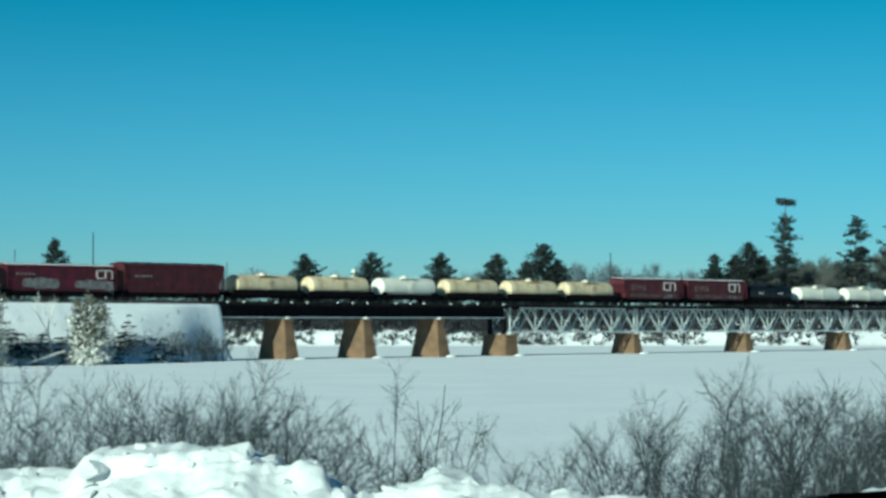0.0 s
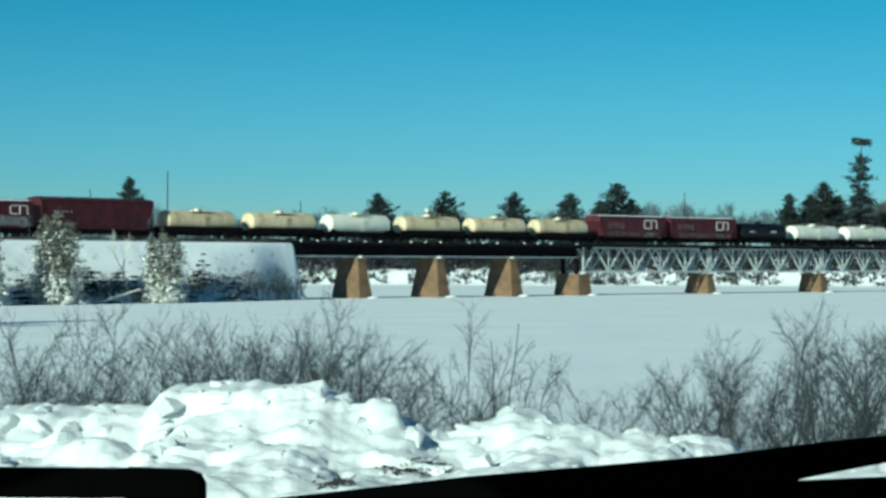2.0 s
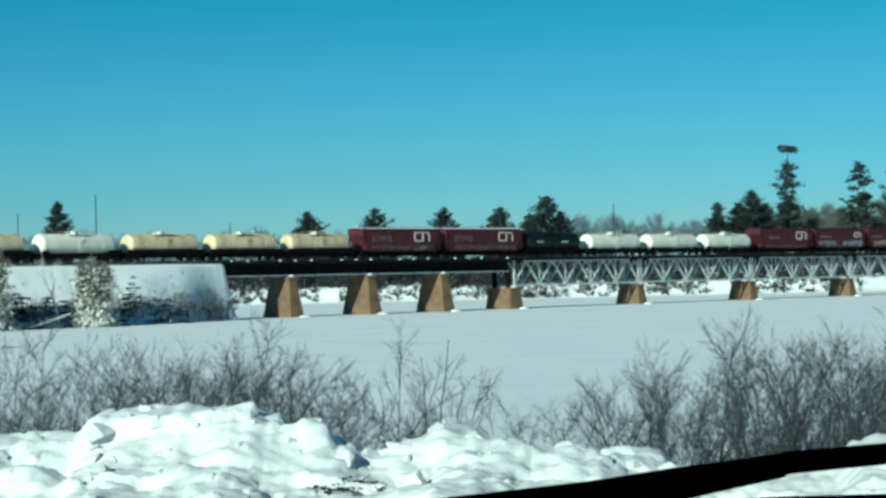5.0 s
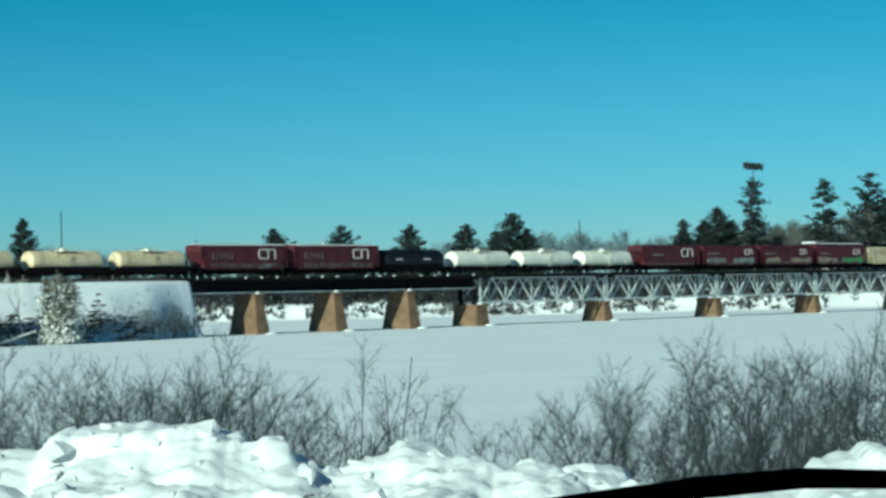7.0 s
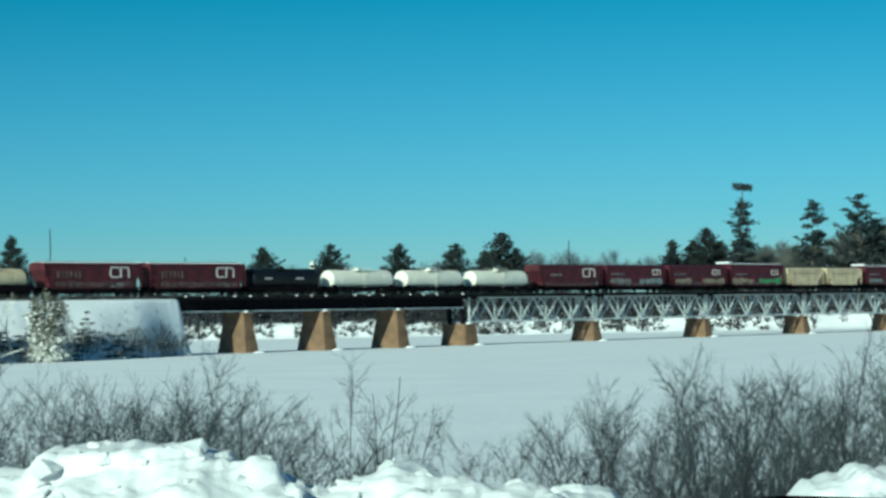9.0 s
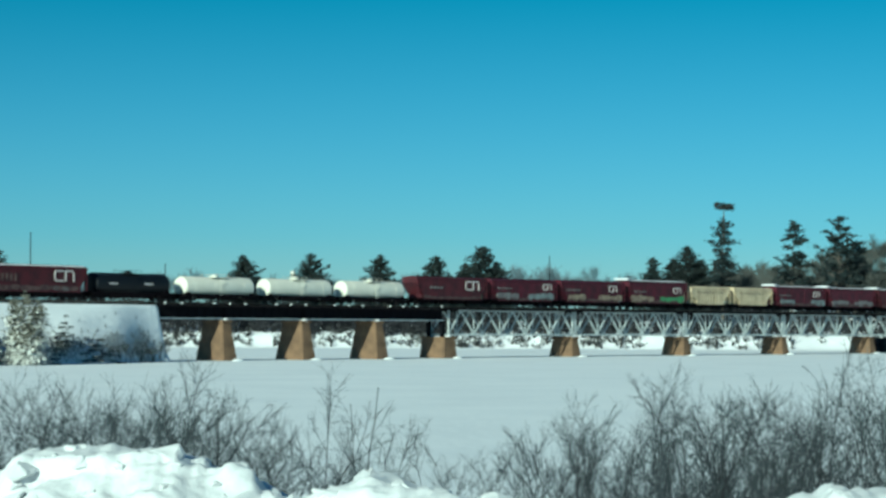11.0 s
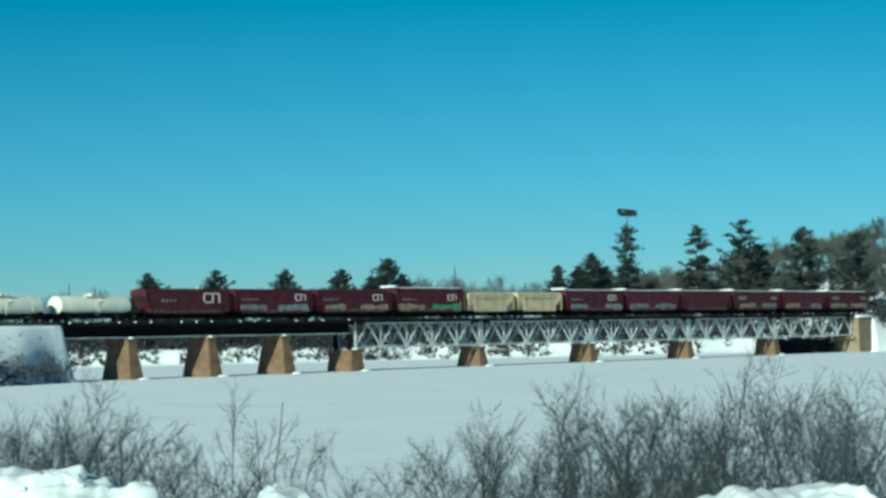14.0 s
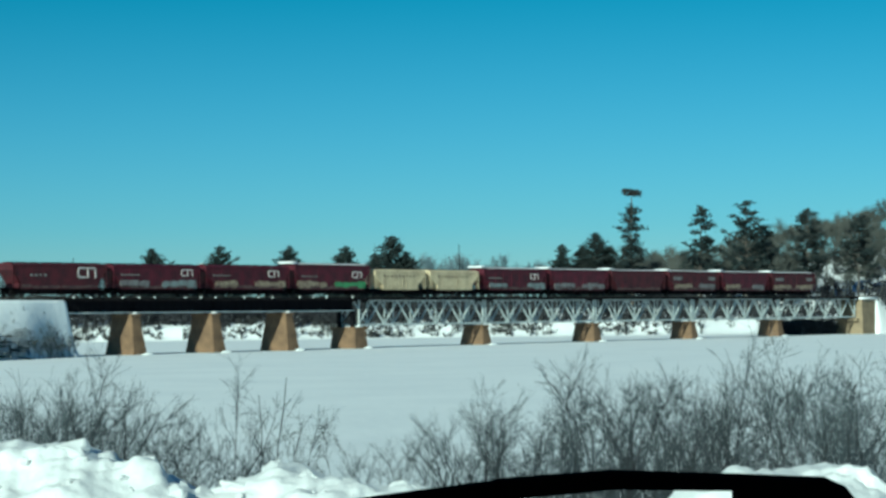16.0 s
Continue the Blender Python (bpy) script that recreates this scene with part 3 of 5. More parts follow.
def tank_car(name, L, top, dia, paint, label, group):
    t = thing(name, label, "freight car", group=group)
    r = dia / 2
    cz, a, b = top - r, 1.25, L - 1.25
    bm = bmesh.new()
    xs = [a, a + 0.05, a + 0.13, a + 0.24, a + 0.38, a + 0.52, b - 0.52, b - 0.38, b - 0.24, b - 0.13, b - 0.05, b]
    rs = [r * q for q in (0.35, 0.62, 0.81, 0.93, 0.985, 1, 1, 0.985, 0.93, 0.81, 0.62, 0.35)]
    loft(bm, [[(x, y, z + cz) for x, y, z in ring] for ring in disc_rings(xs, rs, 28)])
    part("tank", bm, paint, t, smooth=True)
    bm = bmesh.new()
    for x in (a + 2.1, L / 2 - 0.9, L / 2 + 0.9, b - 2.1):
        loft(bm, [[(p, y, z + cz) for _, y, z in ring] for p, ring in ((x - 0.05, disc_rings([0], [r + 0.025], 28)[0]), (x + 0.05, disc_rings([0], [r + 0.025], 28)[0]))])
    part("tank_band", bm, paint, t)
    bm = bmesh.new()
    loft(bm, [[(x + L / 2, y, z) for x, y, z in ring] for ring in disc_rings([top - 0.15, top + 0.22, top + 0.32], [0.42, 0.42, 0.3], 14, "z")])
    for dx in (-0.9, 0.7):
        loft(bm, [[(x + L / 2 + dx, y, z) for x, y, z in ring] for ring in disc_rings([top - 0.1, top + 0.14], [0.14, 0.12], 8, "z")])
    part("valve_dome", bm, WHITE if paint is not TANK_BLACK else TANK_BLACK, t, "domed valve housing")
    bm = bmesh.new()
    for y in (-0.95, 0.95):
        for x0, x1 in ((L / 2 - 1.6, L / 2 + 1.6),):
            beam(bm, (x0, y, top + 0.35), (x1, y, top + 0.35), 0.04, 0.04)
            for x in np.linspace(x0, x1, 4):
                beam(bm, (float(x), y, top - 0.4), (float(x), y, top + 0.35), 0.04, 0.04)
    box(bm, L / 2 - 1.6, L / 2 + 1.6, -1.1, -0.5, top - 0.12, top - 0.07)
    box(bm, L / 2 - 1.6, L / 2 + 1.6, 0.5, 1.1, top - 0.12, top - 0.07)
    part("platform_rail", bm, paint, t)
    bm = bmesh.new()
    ladder(bm, L / 2 - 0.25, -r - 0.08, 0.95, top - 0.3)
    part("ladder", bm, paint, t)
    # black sill plates added in place of shade on the tank's lower side
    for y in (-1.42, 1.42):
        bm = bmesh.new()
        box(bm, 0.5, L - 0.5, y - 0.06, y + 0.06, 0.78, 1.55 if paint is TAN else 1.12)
        part("side_sill", bm, DARK, t, "deep black sill standing in for shade on the lower tank")
    # dark boxes added between the trucks, filling the shaded gap
    bm = bmesh.new()
    for x0, x1 in ((L * 0.27, L * 0.47), (L * 0.49, L * 0.73)):
        box(bm, x0, x1, -1.1, 1.1, 0.42, 0.95, 0.05)
    part("brake_gear", bm, DARK, t)
    bm = bmesh.new()
    box(bm, 0.35, L - 0.35, -0.35, 0.35, 0.78, 1.1)
    for x in (1.9, L - 1.9):
        loft(bm, [[(x - 0.5, -1.3, 1.1), (x + 0.5, -1.3, 1.1), (x + 0.5, 1.3, 1.1), (x - 0.5, 1.3, 1.1)], [(x - 0.35, -r * 0.85, cz - r * 0.5), (x + 0.35, -r * 0.85, cz - r * 0.5), (x + 0.35, r * 0.85, cz - r * 0.5), (x - 0.35, r * 0.85, cz - r * 0.5)]])
    for x0, x1 in ((0.35, 2.9), (L - 2.9, L - 0.35)):
        box(bm, x0, x1, -1.5, 1.5, 1.06, 1.16)
    for y in (-1.5, 1.5):
        beam(bm, (0.4, y, 1.12), (L - 0.4, y, 1.12), 0.08, 0.12)
        beam(bm, (0.45, y, 1.1), (0.45, y, 2.0), 0.04, 0.04)
        beam(bm, (L - 0.45, y, 1.1), (L - 0.45, y, 2.0), 0.04, 0.04)
    part("underframe", bm, DARK, t, "grimy underframe and end sills")
    trucks(t, L, 1.9)
    couplers(t, L)
    return t


def side_patch(t, name, x0, x1, z0, z1, material, label=""):
    bm = bmesh.new()
    box(bm, x0, x1, -1.612, -1.5, z0, z1)
    return part(name, bm, material, t, label)


def spray(t, x0, x1, z0, z1, material, label, seed):
    """Rounded, overlapping blots of spray paint, each a thin skin on the car's side."""
    rng = random.Random(seed)
    n = max(2, int((x1 - x0) / 1.5))
    for i in range(n):
        cx = x0 + (x1 - x0) * (i + 0.5) / n + rng.uniform(-0.15, 0.15)
        rx, rz = (x1 - x0) / n * rng.uniform(0.5, 0.66), (z1 - z0) / 2 * rng.uniform(0.7, 1.0)
        cz = z0 + (z1 - z0) / 2 + rng.uniform(-0.08, 0.08)
        ring = []
        for k in range(18):
            a = 2 * math.pi * k / 18
            q = rng.uniform(0.88, 1.06)
            ring.append((cx + rx * q * math.copysign(abs(math.cos(a)) ** 0.6, math.cos(a)), cz + rz * q * math.copysign(abs(math.sin(a)) ** 0.6, math.sin(a))))
        bm = bmesh.new()
        loft(bm, [[(x, y, z) for x, z in ring] for y in (-1.612 - 0.004 * (i % 2), -1.5)])
        part("spray_paint", bm, material, t, label)


def stroke(bm, pts, w, y0, y1):
    """A band of width w along a line of (x, z) points."""
    for (xa, za), (xb, zb) in zip(pts, pts[1:]):
        d = Vector((xb - xa, 0, zb - za)).normalized()
        nx, nz, ex, ez = -d.z * w / 2, d.x * w / 2, d.x * w * 0.3, d.z * w * 0.3
        ring = [(xa - ex + nx, za - ez + nz), (xb + ex + nx, zb + ez + nz), (xb + ex - nx, zb + ez - nz), (xa - ex - nx, za - ez - nz)]
        loft(bm, [[(x, y, z) for x, z in ring] for y in (y0, y1)])


def emblem(t, x, z, h):
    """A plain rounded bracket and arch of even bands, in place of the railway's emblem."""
    w, k, c = h * 1.08, h * 0.18, h * 0.2
    bm = bmesh.new()
    stroke(bm, [(x + w, z + h), (x + c, z + h), (x, z + h - c), (x, z + c), (x + c, z), (x + w, z)], k, -1.625, -1.5)
    part("emblem_bracket", bm, LOGO, t, "white emblem")
    x2 = x + w * 1.3
    bm = bmesh.new()
    stroke(bm, [(x2, z), (x2, z + h), (x2 + w - c, z + h), (x2 + w, z + h - c), (x2 + w, z)], k, -1.625, -1.5)
    part("emblem_arch", bm, LOGO, t, "white emblem")


def small_text(t, x, z, n, h=0.28, step=0.62, material=None):
    for i in range(n):
        bm = bmesh.new()
        box(bm, x + i * step, x + i * step + step * 0.5, -1.62, -1.5, z, z + h * 0.8)
        part("lettering_bar", bm, material or GRAF_GREY, t, "worn lettering")


CARS = []           # (car, station at the start)
REDS = "red covered hopper cars of the train"


def put(car, s):
    car.matrix_basis = track_pose(s, 0, RAIL_TOP)
    CARS.append((car, s))
    return car


RED_L, TAN_L = "dark red covered hopper car with snow on its roof", "tan-painted tank car with rounded ends"
# boxy red cars at the head
head = [hopper_car("hopper_car", 18.4, h, p, l, REDS, 9, 1.0, sn) for h, p, l, sn in (
    (4.35, RED, RED_L, True), (4.4, RED, "dark red hopper car with grey spray-painted panels", True), (4.85, BROWN_RED, "tall brown-red hopper car with worn lettering", False))]
for car, s in zip(head, (-113.9, -95.2, -76.6)):
    put(car, s)
emblem(head[1], 14.6, 2.7, 1.0)
spray(head[1], 2.8, 8.4, 1.15, 2.7, GRAF_GREY, "block of grey spray paint", len(CARS) * 7 + 1)
spray(head[1], 11.0, 17.2, 1.15, 2.5, GRAF_GREY, "block of grey spray paint", len(CARS) * 7 + 1)
small_text(head[1], 2.0, 3.0, 5)
small_text(head[2], 2.4, 3.0, 5)
for i in range(4):
    spray(head[2], 2.2 + 3.6 * i, 4.6 + 3.6 * i, 1.5, 2.3 + 0.3 * (i % 2), BROWN_RED, "faded patch of paint", len(CARS) * 7 + i)
# six tank cars, the third one white
TANKS = "tank cars of the train"
for i in range(6):
    white = i == 2
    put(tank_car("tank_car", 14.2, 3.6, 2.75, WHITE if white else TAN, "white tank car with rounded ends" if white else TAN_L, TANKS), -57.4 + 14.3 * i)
# two red hoppers with large emblems
for s, L, h in ((28.9, 17.3, 4.45), (46.6, 18.5, 4.45)):
    c = put(hopper_car("hopper_car", L, h, BROWN_RED, "dark red covered hopper car with a large white emblem", REDS, 0, 1.05, True), s)
    emblem(c, L - 5.9, 2.5, 1.25)
    small_text(c, 2.6, 2.35, 6, 1.2, 0.7, WEATHER)
    spray(c, 2.4, L - 2.2, 1.15, 1.95, WEATHER, "weathered brown-grey band of paint", len(CARS) * 7 + 1)
    spray(c, L - 6.0, L - 3.6, 1.2, 1.9, GRAF_GREY, "smeared grey spray paint", len(CARS) * 7 + 2)
# black tank car
c = put(tank_car("tank_car", 15.7, 3.75, 2.95, TANK_BLACK, "black tank car with small white lettering", TANKS), 65.0)
for x in (3.4, 9.6):
    bm = bmesh.new()
    box(bm, x, x + 1.5, -1.5, -1.3, 2.2, 2.42)
    part("lettering_bar", bm, LOGO, c, "short bar of white lettering")
# white tank cars
for i in range(3):
    put(tank_car("tank_car", 15.8, 3.55, 2.85, WHITE, "clean white tank car with rounded ends", TANKS), 80.85 + 15.9 * i)
# red hoppers with spray paint
SPRAY = (
    (129.1, 17.7, 4.5, BROWN_RED, 1, ()),
    (147.0, 17.8, 4.5, RED, 2, ((2.0, 7.2, GRAF_GREY), (9.6, 16.4, GRAF_TEAL))),
    (165.0, 18.6, 4.55, RED, 2, ((2.2, 7.0, GRAF_PALE), (10.8, 17.0, GRAF_PALE))),
    (183.9, 18.2, 4.95, RED, 2, ((1.0, 7.6, GRAF_PALE), (9.6, 16.4, GRAF_GREEN))),
    (230.4, 18.6, 4.75, RED, 2, ((2.0, 6.8, GRAF_TEAL), (12.6, 17.6, GRAF_TEAL))),
    (249.3, 18.6, 4.75, RED, 0, ((1.8, 7.6, GRAF_GREY), (10.0, 16.8, GRAF_GREY))),
    (268.1, 18.4, 4.75, BROWN_RED, 0, ((4.0, 8.0, BROWN_RED),)),
    (286.9, 18.6, 4.75, BROWN_RED, 3, ((2.6, 8.4, GRAF_PALE), (11.0, 16.4, GRAF_GREY))),
    (305.8, 18.6, 4.75, RED, 0, ((2.0, 7.0, GRAF_PALE), (11.6, 15.8, GRAF_GREY))),
    (324.6, 18.4, 4.75, BROWN_RED, 3, ((1.5, 8.0, GRAF_PALE), (10.0, 16.8, GRAF_PALE))),
)
for s, L, h, paint, mark, patches in SPRAY:
    c = put(hopper_car("hopper_car", L, h, paint, "dark red covered hopper car" + (" with blocks of spray paint" if patches else " with a large white emblem"), REDS, 0 if mark == 1 else 8, 1.5, s > 180), s)
    if mark == 1:
        emblem(c, L - 5.7, 2.6, 1.25)
        small_text(c, 3.6, 2.7, 4, 0.4, 0.8)
    elif mark == 2:
        emblem(c, 13.6, 2.9, 0.85)
        small_text(c, 2.0, 2.9, 6)
    elif mark == 3:
        side_patch(c, "lettering_panel", 2.2, 5.0, 3.0, 3.6, GRAF_GREY)
        side_patch(c, "lettering_panel", 14.4, 16.6, 3.0, 3.6, GRAF_GREY)
    for x0, x1, m in patches:
        spray(c, x0, x1, 1.15, 2.35, m, "block of spray paint", len(CARS) * 7 + int(x0))
    spray(c, 2.2, L - 2.2, 1.12, 1.6, WEATHER, "weathered brown lower edge", len(CARS) * 5)
    if s > 180:
        bm = bmesh.new()
        box(bm, -0.1, 1.3, -1.4, 1.4, h - 0.05, h + 0.28, 0.12)
        part("snow_cap", bm, SNOW, c, "heap of white snow", True)
for s, L in ((202.4, 13.6), (216.1, 13.9)):
    c = put(hopper_car("hopper_car", L, 4.25, TAN, "short tan covered hopper car with vertical ribs", "tan hopper cars of the train", 12, 1.9, False), s)
    small_text(c, 2.6, 3.0, 9, 0.45, 0.9, GRAF_PALE)


def motions():
    v = -12.4
    for car, s in CARS:
        walk(car, [(t, track_pose(s + v * t, 0, RAIL_TOP)) for t in (0.0, 8.0, 16.0)])


# ---- trees ----
def conifer(height, radius, seed, base=0.1, droop=0.25, gap=0.0, tuft=0.42, levels=None, lean=0.0, frost=0.0, power=0.9, dens=1.0, puff=0.12, ragged=0.0, bare_above=1.6):
    """Tapered trunk, whorls of limbs, and many small needle sprays; returns (trunk, foliage, frost) soups."""
    rng = random.Random(seed)
    trunk, leaf, white = Soup(), Soup(), Soup()
    pts = [Vector((lean * (k / 8) ** 2 + 0.05 * height * 0.02 * rng.uniform(-1, 1), 0, height * k / 8)) for k in range(9)]
    for k in range(8):
        trunk.stick(pts[k], pts[k + 1], height * 0.014 * (1 - k / 8.4), height * 0.014 * (1 - (k + 1) / 8.4), 6)
    levels = levels or int(height * 1.6)
    for i in range(levels):
        f = base + (1 - base) * (i + 0.5 * rng.random()) / levels
        if rng.random() < gap:
            continue
        c = pts[min(7, int(f * 8))].lerp(pts[min(8, int(f * 8) + 1)], f * 8 - int(f * 8))
        reach = (radius * (1 - f) ** power + 0.25) * (1 - ragged * rng.random())
        for j in range(rng.randint(5, 8)):
            a = rng.uniform(0, 2 * math.pi)
            r = reach * rng.uniform(0.55, 1.15)
            d = Vector((math.cos(a), math.sin(a), -droop * rng.uniform(0.3, 1.3)))
            tip = c + d * r
            trunk.stick(c, tip, 0.012 * height * (1 - f) * 0.35 + 0.015, 0.01, 3)
            n = max(2, int(r / tuft * 2.0 * dens))
            for k in range(n):
                q = 0.2 + 0.85 * (k + rng.random()) / n
                p = c.lerp(tip, q) + Vector((rng.gauss(0, 0.22), rng.gauss(0, 0.22), rng.gauss(0, puff))) * tuft * 1.6
                (white if rng.random() < frost * (1.4 - bare_above * f) else leaf).tuft(p, tuft * rng.uniform(0.6, 1.25), rng)
    return trunk, leaf, white


def plant(name, label, category, soups, mats, names, at, group=""):
    t = thing(name, label, category, Matrix.Translation(at), group)
    for s, m, n in zip(soups, mats, names):
        if s.f:
            p = part(n, s.data(), m, t)
            if n in ("snow", "twig_spray"):
                tagged(p, kind="stuff")
    return t


def pine(height, reach, seed, bare=0.3, whorls=16, tuft=0.5, lean=0.5):
    """White pine: a long trunk and uneven, upturned limbs that carry flat plates of needles with sky between them."""
    rng = random.Random(seed)
    trunk, leaf = Soup(), Soup()
    pts = [Vector((lean * (k / 8) ** 2 + rng.uniform(-0.12, 0.12), rng.uniform(-0.12, 0.12), height * k / 8)) for k in range(9)]
    for k in range(8):
        trunk.stick(pts[k], pts[k + 1], height * 0.013 * (1 - k / 8.6), height * 0.013 * (1 - (k + 1) / 8.6), 7)
    for i in range(whorls):
        g = (i + 0.6 * rng.random()) / whorls
        f = min(0.995, bare + (1 - bare) * g)
        c = pts[min(7, int(f * 8))].lerp(pts[min(8, int(f * 8) + 1)], f * 8 - int(f * 8))
        for j in range(rng.randint(4, 6)):
            a = rng.uniform(0, 2 * math.pi)
            r = reach * (0.22 + 0.78 * (1 - g) ** 0.8) * rng.choice((0.5, 0.7, 0.8, 1.0, 1.2)) * (0.75 + 0.25 * min(1, g * 6))
            tip = c + Vector((math.cos(a), math.sin(a), rng.uniform(-0.15, 0.6))) * r
            trunk.stick(c, tip, 0.03 + 0.02 * r, 0.015, 4)
            for k in range(max(7, int(r / tuft * 6.5))):
                q = rng.uniform(0.3, 1.05)
                p = c.lerp(tip, q) + Vector((rng.gauss(0, 0.4), rng.gauss(0, 0.4), rng.gauss(0.05, 0.22)))
                leaf.tuft(p, tuft * rng.uniform(0.5, 1.15), rng, 0.6)
    for k in range(26):
        leaf.tuft(pts[8] + Vector((rng.gauss(0, 0.3), rng.gauss(0, 0.3), rng.uniform(-0.9, 0.5))), tuft * 0.7, rng, 0.9)
    return trunk, leaf, Soup()


def clump(parts):
    """Joins (offset, soups) of several stems into one tree."""
    out = (Soup(), Soup(), Soup())
    for off, soups in parts:
        for o, so in zip(out, soups):
            k = len(o.v)
            o.v += [p + Vector(off) for p in so.v]
            o.f += [tuple(i + k for i in q) for q in so.f]
    return out


def ground_at(x, y):
    return Vector((x, y, land(x, y) - 0.15))


FAR = "evergreens on the far bank"
# spruces that stand clear above the train
for i, (x, y, top, r) in enumerate(((-89.5, 521, 24.6, 4.6), (-32, 522, 21.0, 4.8), (-16.4, 520, 21.4, 5.4), (-0.6, 524, 21.3, 4.4), (12.4, 520, 21.2, 4.8), (23.1, 523, 23.4, 6.0), (26.6, 525, 19.8, 3.6), (19.4, 526, 19.4, 3.6),
                                    (62.8, 522, 21.0, 3.6), (68.0, 525, 21.0, 4.5), (70.8, 523, 23.8, 4.8), (74.0, 524, 20.6, 4.4))):
    g = ground_at(x, y)
    h = top - g.z
    plant("spruce_tree", "dark green spruce tree on the snowy far bank", "tree", conifer(h, r * 2.0, 40 + i, 0.12, -0.42, 0.0, 0.38, power=0.78, dens=1.7, levels=int(h * 2.3), ragged=0.3, puff=0.3), (BARK, NEEDLE, FROST), ("trunk", "crown", "snow"), g, FAR)
# tall ragged white pines to the right
for i, (x, y, top, r) in enumerate(((95.0, 522, 29.3, 5.6), (106.2, 524, 30.6, 7.0), (121.2, 526, 28.6, 6.2), (111.5, 530, 25.0, 4.6), (135.5, 534, 27.5, 5.6))):
    g = ground_at(x, y)
    plant("white_pine", "tall ragged white pine with layered limbs", "tree", pine(top - g.z, r, 80 + i), (BARK, PINE_NEEDLE, FROST), ("trunk", "crown", "snow"), g, FAR)
# the pine with a bare top and a broad nest on it
g = ground_at(79.0, 522)
t = plant("white_pine", "tall thin pine with a big nest on its bare top", "tree", pine(30.0 - g.z, 5.2, 97, 0.25, 17, 0.48, 0.0), (BARK, PINE_NEEDLE, FROST), ("trunk", "crown", "snow"), g, FAR)
rng = random.Random(5)
so = Soup()
so.stick(Vector((0, 0, 25 - g.z)), Vector((0.2, 0, 32.6 - g.z)), 0.16, 0.11, 6)
part("bare_top", so.data(), BARK, t)
so = Soup()
for k in range(210):
    a, r = rng.uniform(0, 2 * math.pi), 2.15 * math.sqrt(rng.random())
    so.tuft(Vector((0.2 + r * math.cos(a), r * math.sin(a), 33.0 - g.z + rng.uniform(-0.75, 0.75) - 0.12 * r * math.cos(a))), 0.5, rng, 0.5)
for k in range(60):
    a = rng.uniform(0, 2 * math.pi)
    so.stick(Vector((0.2, 0, 32.4 - g.z)), Vector((0.2 + 2.6 * math.cos(a), 2.6 * math.sin(a), 33.0 - g.z + rng.uniform(-0.6, 0.7))), 0.04, 0.02)
part("nest", so.data(), TWIG, t, "broad dark nest of sticks")


def grow(soup, p, d, length, r, depth, rng, spread=0.6, up=0.15, kids=3, minr=0.006, steps=3, wig=0.13):
    for k in range(steps):
        d = (d + Vector((rng.gauss(0, wig), rng.gauss(0, wig), rng.gauss(0, wig * 0.6) + up * 0.3))).normalized()
        q = p + d * (length / steps)
        r2 = max(minr, r * (1 - 0.2))
        soup.stick(p, q, r, r2)
        p, r = q, r2
        if depth > 0 and k > 0:
            for j in range(kids if k == steps - 1 else max(1, kids - 2)):
                dd = (d + Vector((rng.gauss(0, spread), rng.gauss(0, spread), rng.gauss(0, spread * 0.6) + up))).normalized()
                grow(soup, p, dd, length * rng.uniform(0.5, 0.8), r * 0.62, depth - 1, rng, spread, up, kids, minr, steps, wig)


# leafless woods on the far bank
def woods():
    rng = random.Random(21)
    kinds = []
    for k in range(7):
        s = Soup()
        grow(s, Vector((0, 0, 0)), Vector((0, 0, 1)), 5.2, 0.2, 3, rng, 0.55, 0.2, 3, 0.05)
        for p in s.v[::6]:
            if p.z > 4:
                q = p + Vector((rng.gauss(0, 0.7), rng.gauss(0, 0.7), rng.uniform(0.3, 1.8)))
                s.stick(p.copy(), q, 0.05, 0.025)
        kinds.append(s)
    for name, label, bark, spots in (
        ("far_woods", "pale leafless trees far beyond the bank, tinted for haze", HAZY_TWIG, [(rng.uniform(-150, 70), rng.uniform(540, 640), rng.uniform(0.8, 1.02)) for _ in range(130)] + [(rng.uniform(27, 72), rng.uniform(560, 640), rng.uniform(0.8, 1.12)) for _ in range(45)]),
        ("hill_woods", "brown-grey leafless wood climbing the far hill", HILL_TWIG, [(x, rng.uniform(524, 640), rng.uniform(0.75, 1.15) if x < 130 else rng.uniform(0.75, 1.1)) for x in [rng.uniform(76, 200) for _ in range(240)]])):
        v, f = [], []
        for x, y, sc in spots:
            s = kinds[rng.randrange(7)]
            a = rng.uniform(0, 6.28)
            ca, sa, z0, k = math.cos(a) * sc, math.sin(a) * sc, land(x, y) - 0.1, len(v)
            v += [(x + p.x * ca - p.y * sa, y + p.x * sa + p.y * ca, z0 + p.z * sc) for p in s.v]
            f += [tuple(i + k for i in q) for q in s.f]
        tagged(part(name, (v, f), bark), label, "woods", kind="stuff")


woods()


def bank_z(off, s=-100.0):
    steep = 1 - 0.82 * smooth(-80, -60, s)
    return max(0.0, 7.55 - max(0, off - 3.2) / 1.1 / steep)


def bank_toe(s):
    return 3.2 + 8.3 * (1 - 0.82 * smooth(-80, -60, s))


